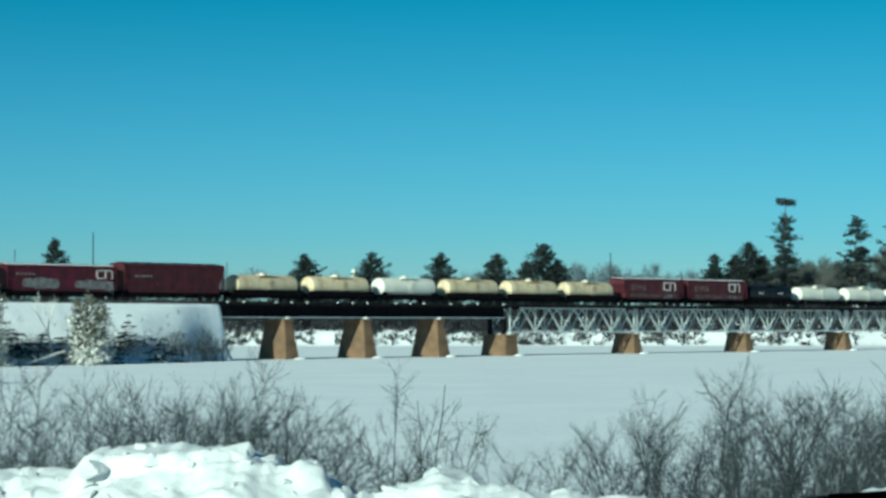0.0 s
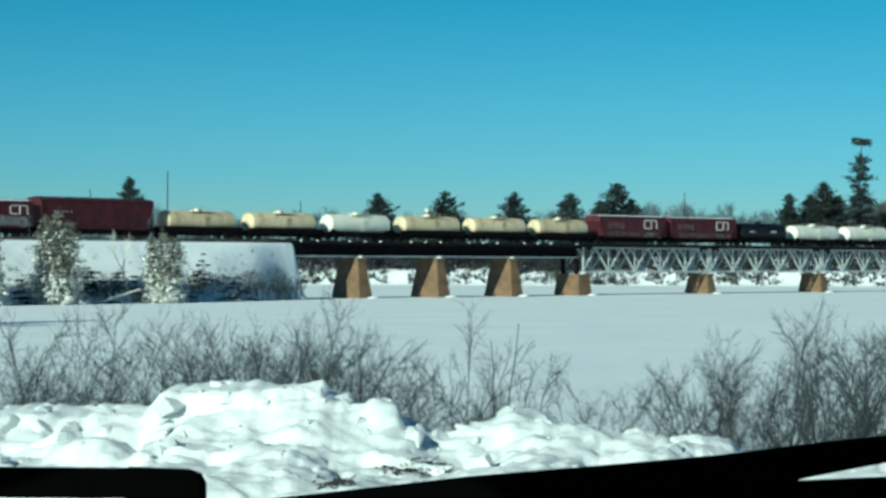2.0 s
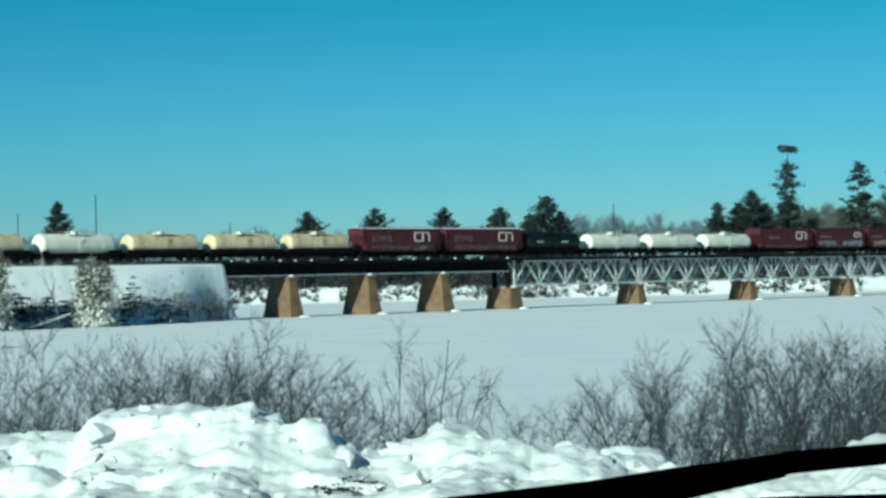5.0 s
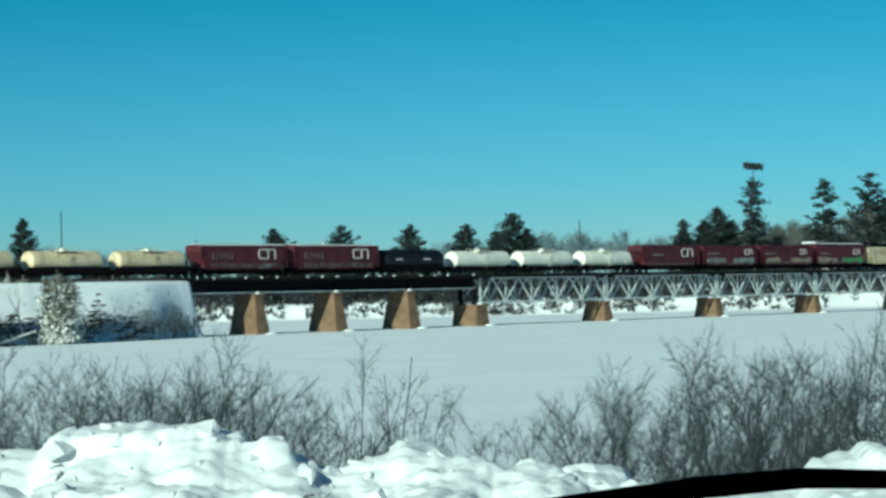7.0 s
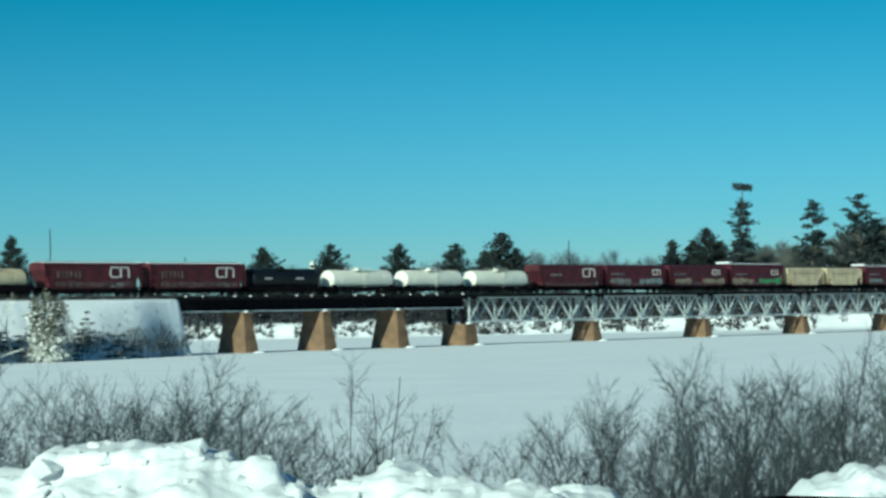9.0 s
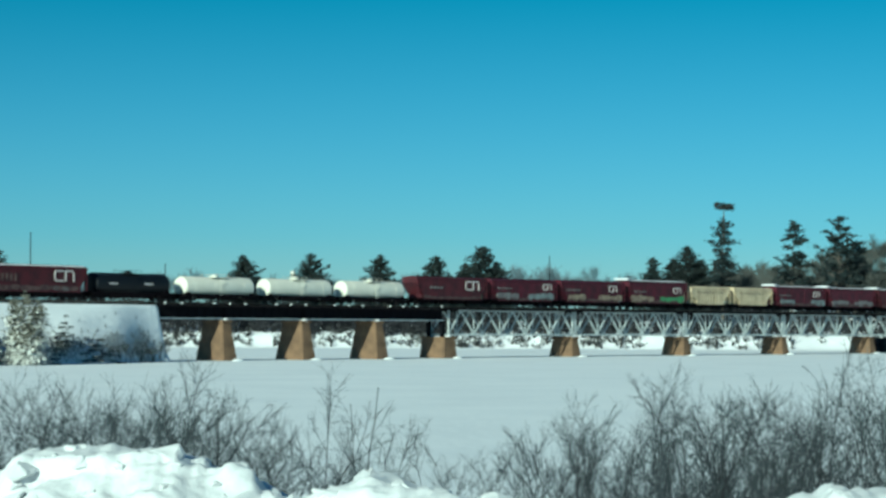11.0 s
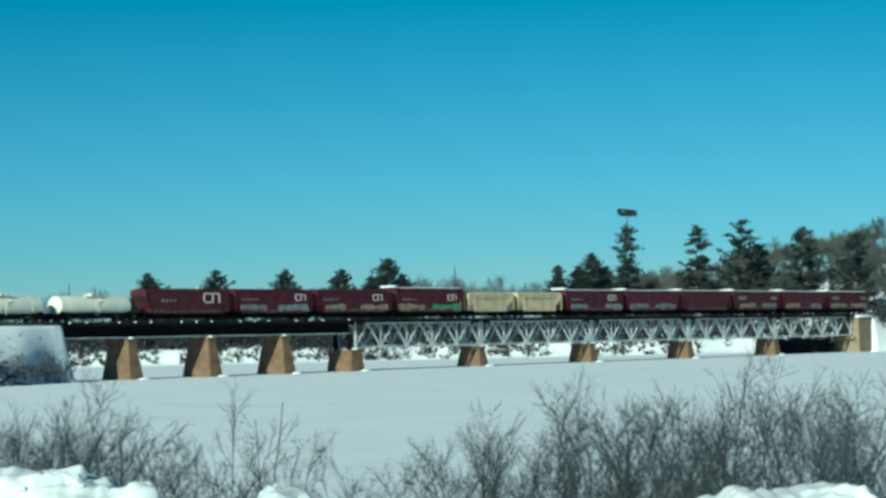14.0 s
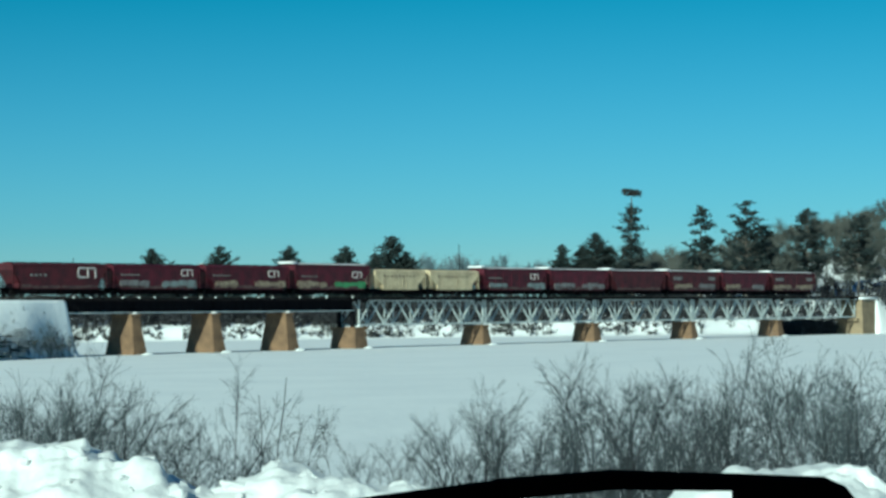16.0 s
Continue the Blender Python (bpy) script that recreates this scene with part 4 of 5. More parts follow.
def bank_brush():
    """Brush on the far bank: clumps at its foot, a dense dark thicket behind, more of it up the hill."""
    rng = random.Random(8)
    low, thick = Soup(), Soup()
    for _ in range(1150):
        x = rng.uniform(-120, 190)
        if noise.noise((x * 0.09, 2.2, 0)) + 0.4 * noise.noise((x * 0.4, 5.2, 0)) < -0.12:
            continue
        y = shore(x) + rng.uniform(1.0, 8)
        b = Vector((x, y, land(x, y) - 0.1))
        for k in range(7):
            d = Vector((rng.gauss(0, 0.5), rng.gauss(0, 0.5), 1)).normalized()
            e = b + d * rng.uniform(0.6, 2.2)
            low.stick(b, e, 0.06, 0.025)
            low.tuft(b.lerp(e, rng.uniform(0.4, 1)), 0.32, rng, 0.8)
    for _ in range(3000):
        x = rng.uniform(-150, 210)
        deep = 60 if x < 55 else 150
        y = shore(x) + 7 + deep * rng.random() ** 1.6
        tall = rng.uniform(2.5, 6.0) * (1.75 if x < -20 else 1.35 if x < 55 else 1.0) * (0.75 + 0.5 * noise.noise((x * 0.05, y * 0.05, 6)))
        b = Vector((x, y, land(x, y) - 0.1))
        for k in range(6):
            d = Vector((rng.gauss(0, 0.3), rng.gauss(0, 0.3), 1)).normalized()
            e = b + d * tall * rng.uniform(0.6, 1.0)
            thick.stick(b, e, 0.07, 0.025)
            for q in range(3):
                thick.tuft(b.lerp(e, rng.uniform(0.2, 1)) + Vector((rng.gauss(0, 0.4), rng.gauss(0, 0.4), 0)), 0.52, rng, 0.9)
    for _ in range(1150):
        b = on_track(rng.uniform(166, 300), rng.uniform(3.5, 14) * rng.choice((-1, 1, 1)), 0)
        b.z = max(land(b.x, b.y), bank_z((b - ORIGIN).dot(N)) if (b - ORIGIN).dot(N) > 0 else 0) - 0.1
        for k in range(5):
            e = b + Vector((rng.gauss(0, 0.5), rng.gauss(0, 0.5), rng.uniform(1, 4.6)))
            thick.stick(b, e, 0.06, 0.025)
            thick.tuft(b.lerp(e, rng.uniform(0.3, 1)), 0.42, rng, 0.9)
    # brush under the last span, packed dark to stand in for shade there too
    for _ in range(330):
        b = on_track(rng.uniform(143, 160), rng.uniform(-9, -1.5), -0.1)
        for k in range(6):
            e = b + Vector((rng.gauss(0, 0.5), rng.gauss(0, 0.5), rng.uniform(1, 3.4)))
            thick.stick(b, e, 0.06, 0.025)
            for q in range(3):
                thick.tuft(b.lerp(e, rng.uniform(0.1, 1)), 0.42, rng, 0.9)
    tagged(part("bank_brush", low.data(), TWIG), "dark bare brush clumps on the snowy far bank", "brush", kind="stuff")
    tagged(part("bank_thicket", thick.data(), THICKET), "dense dark leafless thicket along the far bank", "thicket", kind="stuff")


bank_brush()

# two spruces on the near shore, out of view to the left, that throw long shadows over the ice
for i, (x, y, h) in enumerate(((-57.4, 153.3, 17.0), (-58.6, 139.5, 17.0), (-61.0, 147.5, 14.5), (-62.5, 134.0, 15.0))):
    plant("spruce_tree", "tall dark spruce on the snowy near shore", "tree", conifer(h, 5.0, 60 + i, 0.05, 0.1, 0.0, 0.55, power=0.7, dens=1.8), (BARK, NEEDLE, FROST), ("trunk", "crown", "snow"), (x, y, -0.1))

# slim white silo behind the spruces
silo = thing("silo", "slim white silo standing beyond the railway", "silo", Matrix.Translation(ground_at(-22.2, 560)))
g = ground_at(-22.2, 560).z
bm = bmesh.new()
loft(bm, disc_rings([0, 17.9 - g, 18.3 - g, 18.5 - g], [0.55, 0.55, 0.45, 0.2], 16, "z"))
part("shell", bm, WHITE, silo, smooth=True)

# utility poles beyond the railway
for x, y, top, r in ((-80.6, 520, 26.0, 0.16), (-53.6, 560, 20.2, 0.14), (41.5, 560, 22.5, 0.15), (-102.4, 540, 22.6, 0.14)):
    g = ground_at(x, y)
    t = thing("utility_pole", "tall dark wooden utility pole", "utility pole", Matrix.Translation(g))
    bm = bmesh.new()
    loft(bm, disc_rings([0, top - g.z], [r, r * 0.7], 8, "z"))
    part("pole", bm, TIMBER, t)
# trees on the near slope of the embankment
BANKTREES = "trees at the foot of the embankment"


for i, (s, off, h, r) in enumerate(((-90.6, 12.4, 8.6, 2.4), (-106.5, 12.4, 11.0, 2.8), (-118, 13.5, 10.0, 2.6), (-126, 13.0, 9.5, 2.6))):
    stems = clump([((dx, dy, 0), conifer(h * q, r * w * 1.25, 120 + 5 * i + k, 0.0, -0.15, 0.0, 0.27, frost=0.95, power=0.5, levels=int(h * 3.2), dens=1.1, puff=0.45, ragged=0.45, bare_above=1.6))
                   for k, (dx, dy, q, w) in enumerate(((0, 0, 1.0, 0.9), (1.3, 0.9, 0.9, 0.75), (-1.2, -0.9, 0.94, 0.75), (0.3, -1.2, 0.55, 1.0)))])
    plant("cedar_tree", "brownish cedar tree with snow clinging to its lower boughs", "tree", stems, (BARK, CEDAR, FROST), ("trunk", "crown", "snow"), on_track(s, off, bank_z(off) - 0.1), BANKTREES)
# small spruces; many are added to darken the slope's foot in place of shade
for i, (s, off, h, r) in enumerate(((-81.9, 9.3, 4.4, 1.5), (-78.3, 11.0, 2.6, 1.3), (-100.5, 10.5, 4.0, 1.7), (-86.0, 11.6, 2.2, 1.3), (-74.5, 10.0, 2.0, 1.3), (-93.5, 10.5, 3.0, 1.6), (-97.5, 11.6, 2.4, 1.5), (-84.0, 10.2, 2.6, 1.4), (-88.0, 10.6, 2.2, 1.3), (-76.5, 9.6, 2.2, 1.3), (-111, 11.5, 3.4, 1.7), (-102.5, 12.0, 2.4, 1.5), (-95.5, 9.6, 2.6, 1.5), (-99.0, 10.2, 3.0, 1.6), (-104.5, 10.2, 3.2, 1.7), (-108, 11.0, 3.6, 1.8), (-92.0, 11.6, 2.0, 1.3), (-80.0, 11.0, 1.8, 1.2))):
    plant("young_spruce", "small dark spruce on the snowy slope", "tree", conifer(h, r, 140 + i, 0.03, 0.15, 0.0, 0.24, frost=0.1, power=0.8), (BARK, NEEDLE, FROST), ("trunk", "crown", "snow"), on_track(s, min(off, bank_toe(s)), bank_z(min(off, bank_toe(s)), s) - 0.1), BANKTREES)
rng = random.Random(33)
so = Soup()
grow(so, Vector((0, 0, 0)), Vector((0.05, 0, 1)), 3.6, 0.24, 3, rng, 0.4, 0.3, 3, 0.015)
plant("birch_tree", "slender bare white birch on the slope", "tree", (so,), (BIRCH,), ("trunk",), on_track(-94.9, 11.0, bank_z(11.0) - 0.1), BANKTREES)
# brush by the bridge; shrubs farther left also stand in for the foot's shade
for i, (s, off, n) in enumerate(((-69.5, 1.0, 16), (-67.0, 1.04, 18), (-72.5, 0.95, 14), (-64.6, 1.08, 16), (-62.8, 1.15, 12), (-66.0, 0.9, 12), (-84.5, 0.97, 12), (-94.0, 1.0, 12), (-99.0, 1.02, 14), (-79.0, 0.9, 14), (-76.0, 0.97, 14), (-104.0, 0.95, 14),
                                 (-82.0, 0.93, 14), (-87.0, 0.9, 14), (-97.0, 0.9, 14), (-101.0, 0.88, 14), (-108.0, 0.95, 14), (-74.0, 0.86, 12))):
    so = Soup()
    for k in range(n):
        grow(so, Vector((rng.gauss(0, 0.8), rng.gauss(0, 0.8), 0)), Vector((rng.gauss(0, 0.3), rng.gauss(0, 0.3), 1)).normalized(), rng.uniform(0.9, 1.7), 0.035, 2, rng, 0.5, 0.1, 3, 0.012)
    plant("bare_shrub", "grey leafless shrub at the embankment's foot", "shrub", (so,), (GREY_TWIG,), ("crown",), on_track(s, bank_toe(s) * off, bank_z(bank_toe(s) * off, s) - 0.1), "shrubs on the embankment")
# dry stalks that poke through the snow of the slope
so = Soup()
for k in range(200):
    s = rng.uniform(-125, -63)
    off = 3.6 + (bank_toe(s) - 3.6) * rng.random() ** 0.6
    b = on_track(s, off, bank_z(off, s) - 0.1)
    for q in range(3):
        so.stick(b, b + Vector((rng.gauss(0, 0.18), rng.gauss(0, 0.18), rng.uniform(0.25, 0.8))), 0.03, 0.012)
tagged(part("dry_stalks", so.data(), GREY_TWIG), "dry brown stalks sticking out of the snow", "stalks", kind="stuff")
# fallen trunk at the ice edge
t = thing("fallen_log", "pale fallen tree trunk lying at the ice edge", "log", track_pose(-98, 13.2, 0.0))
so = Soup()
so.stick(Vector((-3.2, 0, 0.15)), Vector((3.0, -0.2, 1.7)), 0.2, 0.1, 8)
so.stick(Vector((-1.0, 0, 0.6)), Vector((-2.0, -0.4, 1.4)), 0.08, 0.03, 5)
part("trunk", so.data(), BIRCH, t)


# ---- ploughed snow at the edge of the car park ----
RIDGE_X = (-9, -4.6, -3.9, -2.62, -2.5, -2.1, -1.4, -1.2, -0.8, -0.55, -0.07, 0.2, 0.5, 1.2, 1.45, 1.58, 2.0, 2.62, 2.8, 3.05, 3.17, 3.29, 3.9, 4.03, 4.35, 9)
RIDGE_H = (0.66, 0.73, 0.68, 0.68, 0.82, 0.86, 0.85, 0.74, 0.66, 0.53, 0.71, 0.66, 0.59, 0.54, 0.52, 0.36, 0.32, 0.38, 0.58, 0.6, 0.66, 0.61, 0.66, 0.62, 0.38, 0.42)
FACE_U, FACE_H = (0, 0.2, 0.45, 0.66, 0.86, 1), (0, 0.36, 0.46, 0.58, 0.95, 1)      # front slope: two steep faces and a shelf
LUMPS = (  # single knobs: place, height above the car park, half widths
    (-2.05, 16.0, 0.83, 0.4, 0.5), (-0.98, 15.5, 0.74, 0.27, 0.4), (-0.02, 15.9, 0.68, 0.3, 0.4), 
    (-2.9, 15.0, 0.5, 0.45, 0.4), (-1.7, 14.9, 0.5, 0.4, 0.4), (-0.9, 14.9, 0.36, 0.35, 0.4), (-2.2, 14.5, 0.3, 0.4, 0.4), (-3.6, 14.7, 0.42, 0.5, 0.4), (0.1, 15.0, 0.34, 0.4, 0.4), (0.8, 15.1, 0.3, 0.35, 0.4))


def blocks(x, y, size, k):
    """Height of tumbled blocks: each cell of a warped pattern has its own level and tilt."""
    q = Vector((x / size, y / size, k))
    p = q + 0.1 * noise.noise_vector(q * 1.9)
    d, pts = noise.voronoi(p)
    total = weights = 0.0
    for c, dist in zip(pts, d):
        tilt = noise.noise_vector(c * 5.1)
        level = noise.noise(c * 7.3) * 0.8 + 1.1 * (tilt.x * (p.x - c.x) + tilt.y * (p.y - c.y))
        w = math.exp(-34 * (dist - d[0]))
        total += w * max(-0.42, min(0.42, level))
        weights += w
    edge = min(1.0, (d[1] - d[0]) * 6)
    return total / weights - 0.1 * (1 - edge) ** 2


def bank_height(x, y):
    """Ridge of the snow bank about y = 16, with a long front slope towards the car."""
    xw = x + 0.28 * noise.noise((x * 0.9, y * 0.8, 3.0)) * (1 - smooth(14.5, 16, y)) if y < 16 else x
    ridge = float(np.interp(xw, RIDGE_X, RIDGE_H)) + 0.022 * noise.noise((x * 5, 1.3, 0)) + 0.022 * noise.noise((x * 13, 2.1, 0)) + 0.014 * noise.noise((x * 29, 4.7, 0))
    yr = 15.9 + 0.25 * noise.noise((x * 0.8, 0, 4))
    foot = 13.4 + 0.4 * noise.noise((x * 0.7, 2, 4))
    h = 0.04 + (ridge - 0.04) * (math.exp(-((y - yr) / 0.8) ** 2) if y > yr else float(np.interp((y - foot) / (yr - foot) + 0.12 * noise.noise((x * 1.7, y, 9)) * (yr - y), FACE_U, FACE_H)))
    for cx, cy, top, wx, wy in LUMPS:
        wob = 0.3 * noise.noise((x * 2.1, y * 1.6, cx))
        h = max(h, top * math.exp(-abs((x - cx) / wx + wob) ** 4 - abs((y - cy) / wy + wob) ** 3))
    return h


def bank_point(x, y):
    """The bank's surface: the heap, pushed out along its slope by tumbled blocks."""
    h = bank_height(x, y)
    arc = y + 1.2 * h
    live = smooth(12.5, 14.0, y) * (1 - 0.5 * smooth(15.4, 15.8, y)) * (1 - 0.75 * smooth(16.1, 16.8, y))
    d = live * (0.18 * blocks(x, arc, 0.78, 2.0) + 0.06 * blocks(x, arc, 0.27, 5.0) + 0.032 * blocks(x, arc, 0.11, 8.0) + 0.02 * fbm(x * 9, arc * 8, 1))
    return Vector((x, y - 0.5 * d, land(x, y) - 0.02 + h + 0.8 * d))


def snow_bank():
    xs, ys = np.arange(-8.5, 8.5, 0.035), list(np.arange(11.5, 13.6, 0.15)) + list(np.arange(13.6, 16.6, 0.032)) + list(np.arange(16.6, 18, 0.14))
    verts = [tuple(bank_point(float(x), float(y))) for y in ys for x in xs]
    n = len(xs)
    faces = [(j * n + i, j * n + i + 1, j * n + n + i + 1, j * n + n + i) for j in range(len(ys) - 1) for i in range(n - 1)]
    ob = part("snow_bank", (verts, faces), BANK_SNOW, smooth=True)
    tagged(ob, "lumpy bank of bright ploughed snow at the car park's edge", "snow bank")


snow_bank()


def snow_chunk(seed, crumbly=False):
    """An angular block of ploughed snow."""
    rng = random.Random(seed)
    bm = bmesh.new()
    for k in range(16):
        v = Vector((rng.gauss(0, 1), rng.gauss(0, 1), rng.gauss(0, 0.8))).normalized()
        bm.verts.new((v.x * rng.uniform(0.8, 1.1), v.y * rng.uniform(0.8, 1.1), v.z * rng.uniform(0.6, 0.9)))
    bmesh.ops.convex_hull(bm, input=bm.verts)
    bmesh.ops.delete(bm, geom=[v for v in bm.verts if not v.link_faces], context="VERTS")
    bmesh.ops.bevel(bm, geom=bm.edges[:], offset=0.05, segments=1, affect="EDGES", clamp_overlap=True)
    if crumbly:
        bmesh.ops.triangulate(bm, faces=bm.faces[:])
        for _ in range(2):
            long_edges = [e for e in bm.edges if e.calc_length() > 0.16]
            bmesh.ops.subdivide_edges(bm, edges=long_edges, cuts=1)
            bmesh.ops.triangulate(bm, faces=bm.faces[:])
        for v in bm.verts:
            v.co *= 1 + 0.09 * noise.noise(v.co * 2.2 + Vector((seed, 0, 0))) + 0.05 * noise.noise(v.co * 6 + Vector((0, seed, 0)))
    return bm


rng = random.Random(14)
chunks = []
for k in range(6):
    c = part("snow_chunk", snow_chunk(k), BANK_SNOW, smooth=True)
    chunks.append(tagged(c, "angular chunk of hard white snow on the snow bank", "snow chunk", "chunks of ploughed snow"))
spots = [(rng.uniform(-6, 2.4), rng.uniform(14.0, 16.0), rng.uniform(0.02, 0.06)) for _ in range(110)]
for i, (x, y, r) in enumerate(spots):
    q = bank_point(x, y)
    m = pose(q.x, q.y, q.z - r * 0.2, rng.uniform(-30, 30), rng.uniform(-30, 30), rng.uniform(0, 360)) @ Matrix.Diagonal((r, r * rng.uniform(0.7, 1), r * rng.uniform(0.7, 1), 1))
    if i < 6:
        chunks[i].matrix_basis = m
    else:
        c = copy_thing(chunks[i % 6], pose(0, 0, 0))
        c.matrix_basis = m


# large blocks half sunk in the heap and along its crest
blocks_of_snow = []
for k in range(6):
    c = part("snow_block", snow_chunk(40 + k, True), BANK_SNOW)
    blocks_of_snow.append(tagged(c, "large crumbly block of white snow in the snow bank", "snow block", "blocks of ploughed snow"))
spots = [(x + rng.uniform(-0.08, 0.08), rng.uniform(15.5, 15.8), rng.uniform(0.07, 0.17)) for x in np.arange(-6.0, 3.6, 0.16) if x < 1.4]
spots += [(rng.uniform(-5.5, 1.6), rng.uniform(14.2, 15.5), 0.05 + 0.16 * rng.random() ** 2.5) for _ in range(45)]
for i, (x, y, r) in enumerate(spots):
    q = bank_point(x, y)
    m = pose(q.x, q.y, q.z - r * 0.35, rng.uniform(-35, 35), rng.uniform(-35, 35), rng.uniform(0, 360)) @ Matrix.Diagonal((r * rng.uniform(0.9, 1.4), r * rng.uniform(0.8, 1.1), r * rng.uniform(0.7, 1), 1))
    if i < 6:
        blocks_of_snow[i].matrix_basis = m
    else:
        c = copy_thing(blocks_of_snow[i % 6], pose(0, 0, 0))
        c.matrix_basis = m


# dark earth and wood torn up by the plough
for i, (x, y, n, r) in enumerate(((-0.72, 14.85, 110, 0.2), (-1.18, 14.15, 80, 0.12), (-0.28, 14.9, 16, 0.1))):
    q = bank_point(x, y)
    so = Soup()
    for k in range(n):
        dx = rng.gauss(0, r * 0.5)
        p = bank_point(x + dx, y + rng.gauss(0, 0.06) + (0.5 * dx if i == 0 else -0.4 * dx)) - q
        so.tuft(p + Vector((0, -0.01, 0.012)), rng.uniform(0.015, 0.04), rng, 0.4)
        if k % 14 == 0:
            so.stick(p, p + Vector((rng.uniform(-0.1, 0.1), rng.uniform(-0.04, 0.02), rng.uniform(0.0, 0.07))), 0.006, 0.003, 5)
    plant("earth_debris", "dark broken twigs and soil caught in the snow bank", "debris", (so,), (SOIL,), ("clods",), (q.x, q.y - 0.01, q.z), "debris in the snow bank")


# ---- leafless shrubs on the river bank ----
def side_branch(so, twigs, p, d, length, r, rng):
    """A kinked branch that bears fine twigs, which fork once more."""
    for k in range(3):
        d = (d + Vector((rng.gauss(0, 0.22), rng.gauss(0, 0.22), 0.12 + rng.gauss(0, 0.12)))).normalized()
        q = p + d * (length / 3)
        so.stick(p, q, r, r * 0.75)
        for j in range(2):
            e = (d + Vector((rng.gauss(0, 0.6), rng.gauss(0, 0.6), rng.gauss(0.1, 0.4)))).normalized()
            b = p.lerp(q, rng.uniform(0.3, 1))
            tip = b + e * rng.uniform(0.1, 0.26)
            twigs.stick(b, tip, 0.0022, 0.0013)
            for n in range(2):
                f = (e + Vector((rng.gauss(0, 0.5), rng.gauss(0, 0.5), rng.gauss(0, 0.4)))).normalized()
                c = b.lerp(tip, rng.uniform(0.3, 0.9))
                twigs.stick(c, c + f * rng.uniform(0.06, 0.16), 0.0015, 0.001)
        p, r = q, r * 0.75


def shrub(seed, n, lean):
    """About 2 m tall: kinked stems with side branches and a haze of thin twigs; a soup for each stem, the twigs last."""
    rng = random.Random(seed)
    stems, twigs = [], Soup()
    for k in range(n):
        so = Soup()
        p = Vector((rng.gauss(0, 0.2), rng.gauss(0, 0.2), 0))
        d = Vector((rng.gauss(0, lean), rng.gauss(0, lean), 1)).normalized()
        tall, r, segs = rng.uniform(1.3, 2.0), 0.018 * rng.uniform(0.55, 1.1), 7
        for i in range(segs):
            d = (d + Vector((rng.gauss(0, 0.17), rng.gauss(0, 0.17), 0.1))).normalized()
            q = p + d * (tall / segs)
            so.stick(p, q, r, r * 0.82, 4)
            for j in range(0 if i == 0 else 2 if i < segs - 1 else 3):
                a = rng.uniform(0, 2 * math.pi)
                e = (d * rng.uniform(0.5, 1.0) + Vector((math.cos(a), math.sin(a), 0)) * 0.7).normalized()
                side_branch(so, twigs, p.lerp(q, rng.uniform(0.2, 1)), e, tall * rng.uniform(0.16, 0.36) * (1.1 - 0.6 * i / segs), r * 0.6, rng)
            p, r = q, r * 0.82
        stems.append(so)
    return stems + [twigs]


rng = random.Random(77)
SHRUBS = "leafless shrubs on the river bank"
kinds = []
for k in range(8):
    n = 2 + k % 3
    t = plant("leafless_shrub", "leafless grey-brown shrub with thin crooked stems", "shrub", shrub(200 + k, n, 0.16 + 0.05 * (k % 3)), (STEM_BARK,) * n + (SHRUB_BARK,), ("stem",) * n + ("twig_spray",), (0, 0, 0), SHRUBS)
    kinds.append((t, max(v.co.z for c in t.children for v in c.data.vertices)))


def thickness(u):
    """How closely the shrubs stand, across the bank."""
    return float(np.interp(u, (-5.6, -1.8, -0.7, -0.3, 0.5, 1.1, 2.2, 3.4, 6.6), (0.7, 0.7, 0.5, 0.18, 0.18, 0.26, 0.5, 0.72, 0.66)))


n = tries = 0
while n < 130:
    y = rng.uniform(17.4, 23.5)
    tries += 1
    u = -5.6 + 12.2 * ((tries * 0.618034) % 1)      # evenly spread
    if rng.random() > thickness(u):
        continue
    x = u * y / 24
    z = land(x, y)
    t, tall = kinds[n % 8]
    crest = float(np.interp(u, (-2, -0.6, 0.9, 1.5, 2.6), (4.34, 4.16, 3.94, 4.08, 4.34)))
    sc = max(0.35, (crest + rng.gauss(0, 0.23) - z) / tall)
    m = pose(x, y, z - 0.05, 0, 0, rng.uniform(0, 360)) @ Matrix.Diagonal((sc * 0.85, sc * 0.85, sc, 1))
    if n < 8:
        t.matrix_basis = m
    else:
        c = copy_thing(t, pose(0, 0, 0))
        c.matrix_basis = m
    n += 1
# dense low growth just behind the heap
for k in range(24):
    x, y = rng.uniform(-6.2, -2.3), rng.uniform(17.4, 19.0)
    z = land(x, y)
    t, tall = kinds[k % 8]
    sc = (3.95 + rng.gauss(0, 0.1) - z) / tall
    c = copy_thing(t, pose(0, 0, 0))
    c.matrix_basis = pose(x, y, z - 0.05, 0, 0, rng.uniform(0, 360)) @ Matrix.Diagonal((sc * 1.2, sc * 1.2, sc, 1))
# sparse low stems in the open stretch
for k, (u, y) in enumerate(((0.55, 19.0), (0.8, 20.4), (1.0, 18.4), (1.2, 21.0), (1.4, 19.4))):
    x = u * y / 24
    z = land(x, y)
    t, tall = kinds[(3 * k) % 8]
    sc = (3.93 + rng.gauss(0, 0.12) - z) / tall
    c = copy_thing(t, pose(0, 0, 0))
    c.matrix_basis = pose(x, y, z - 0.05, 0, 0, rng.uniform(0, 360)) @ Matrix.Diagonal((sc * 0.85, sc * 0.85, sc, 1))
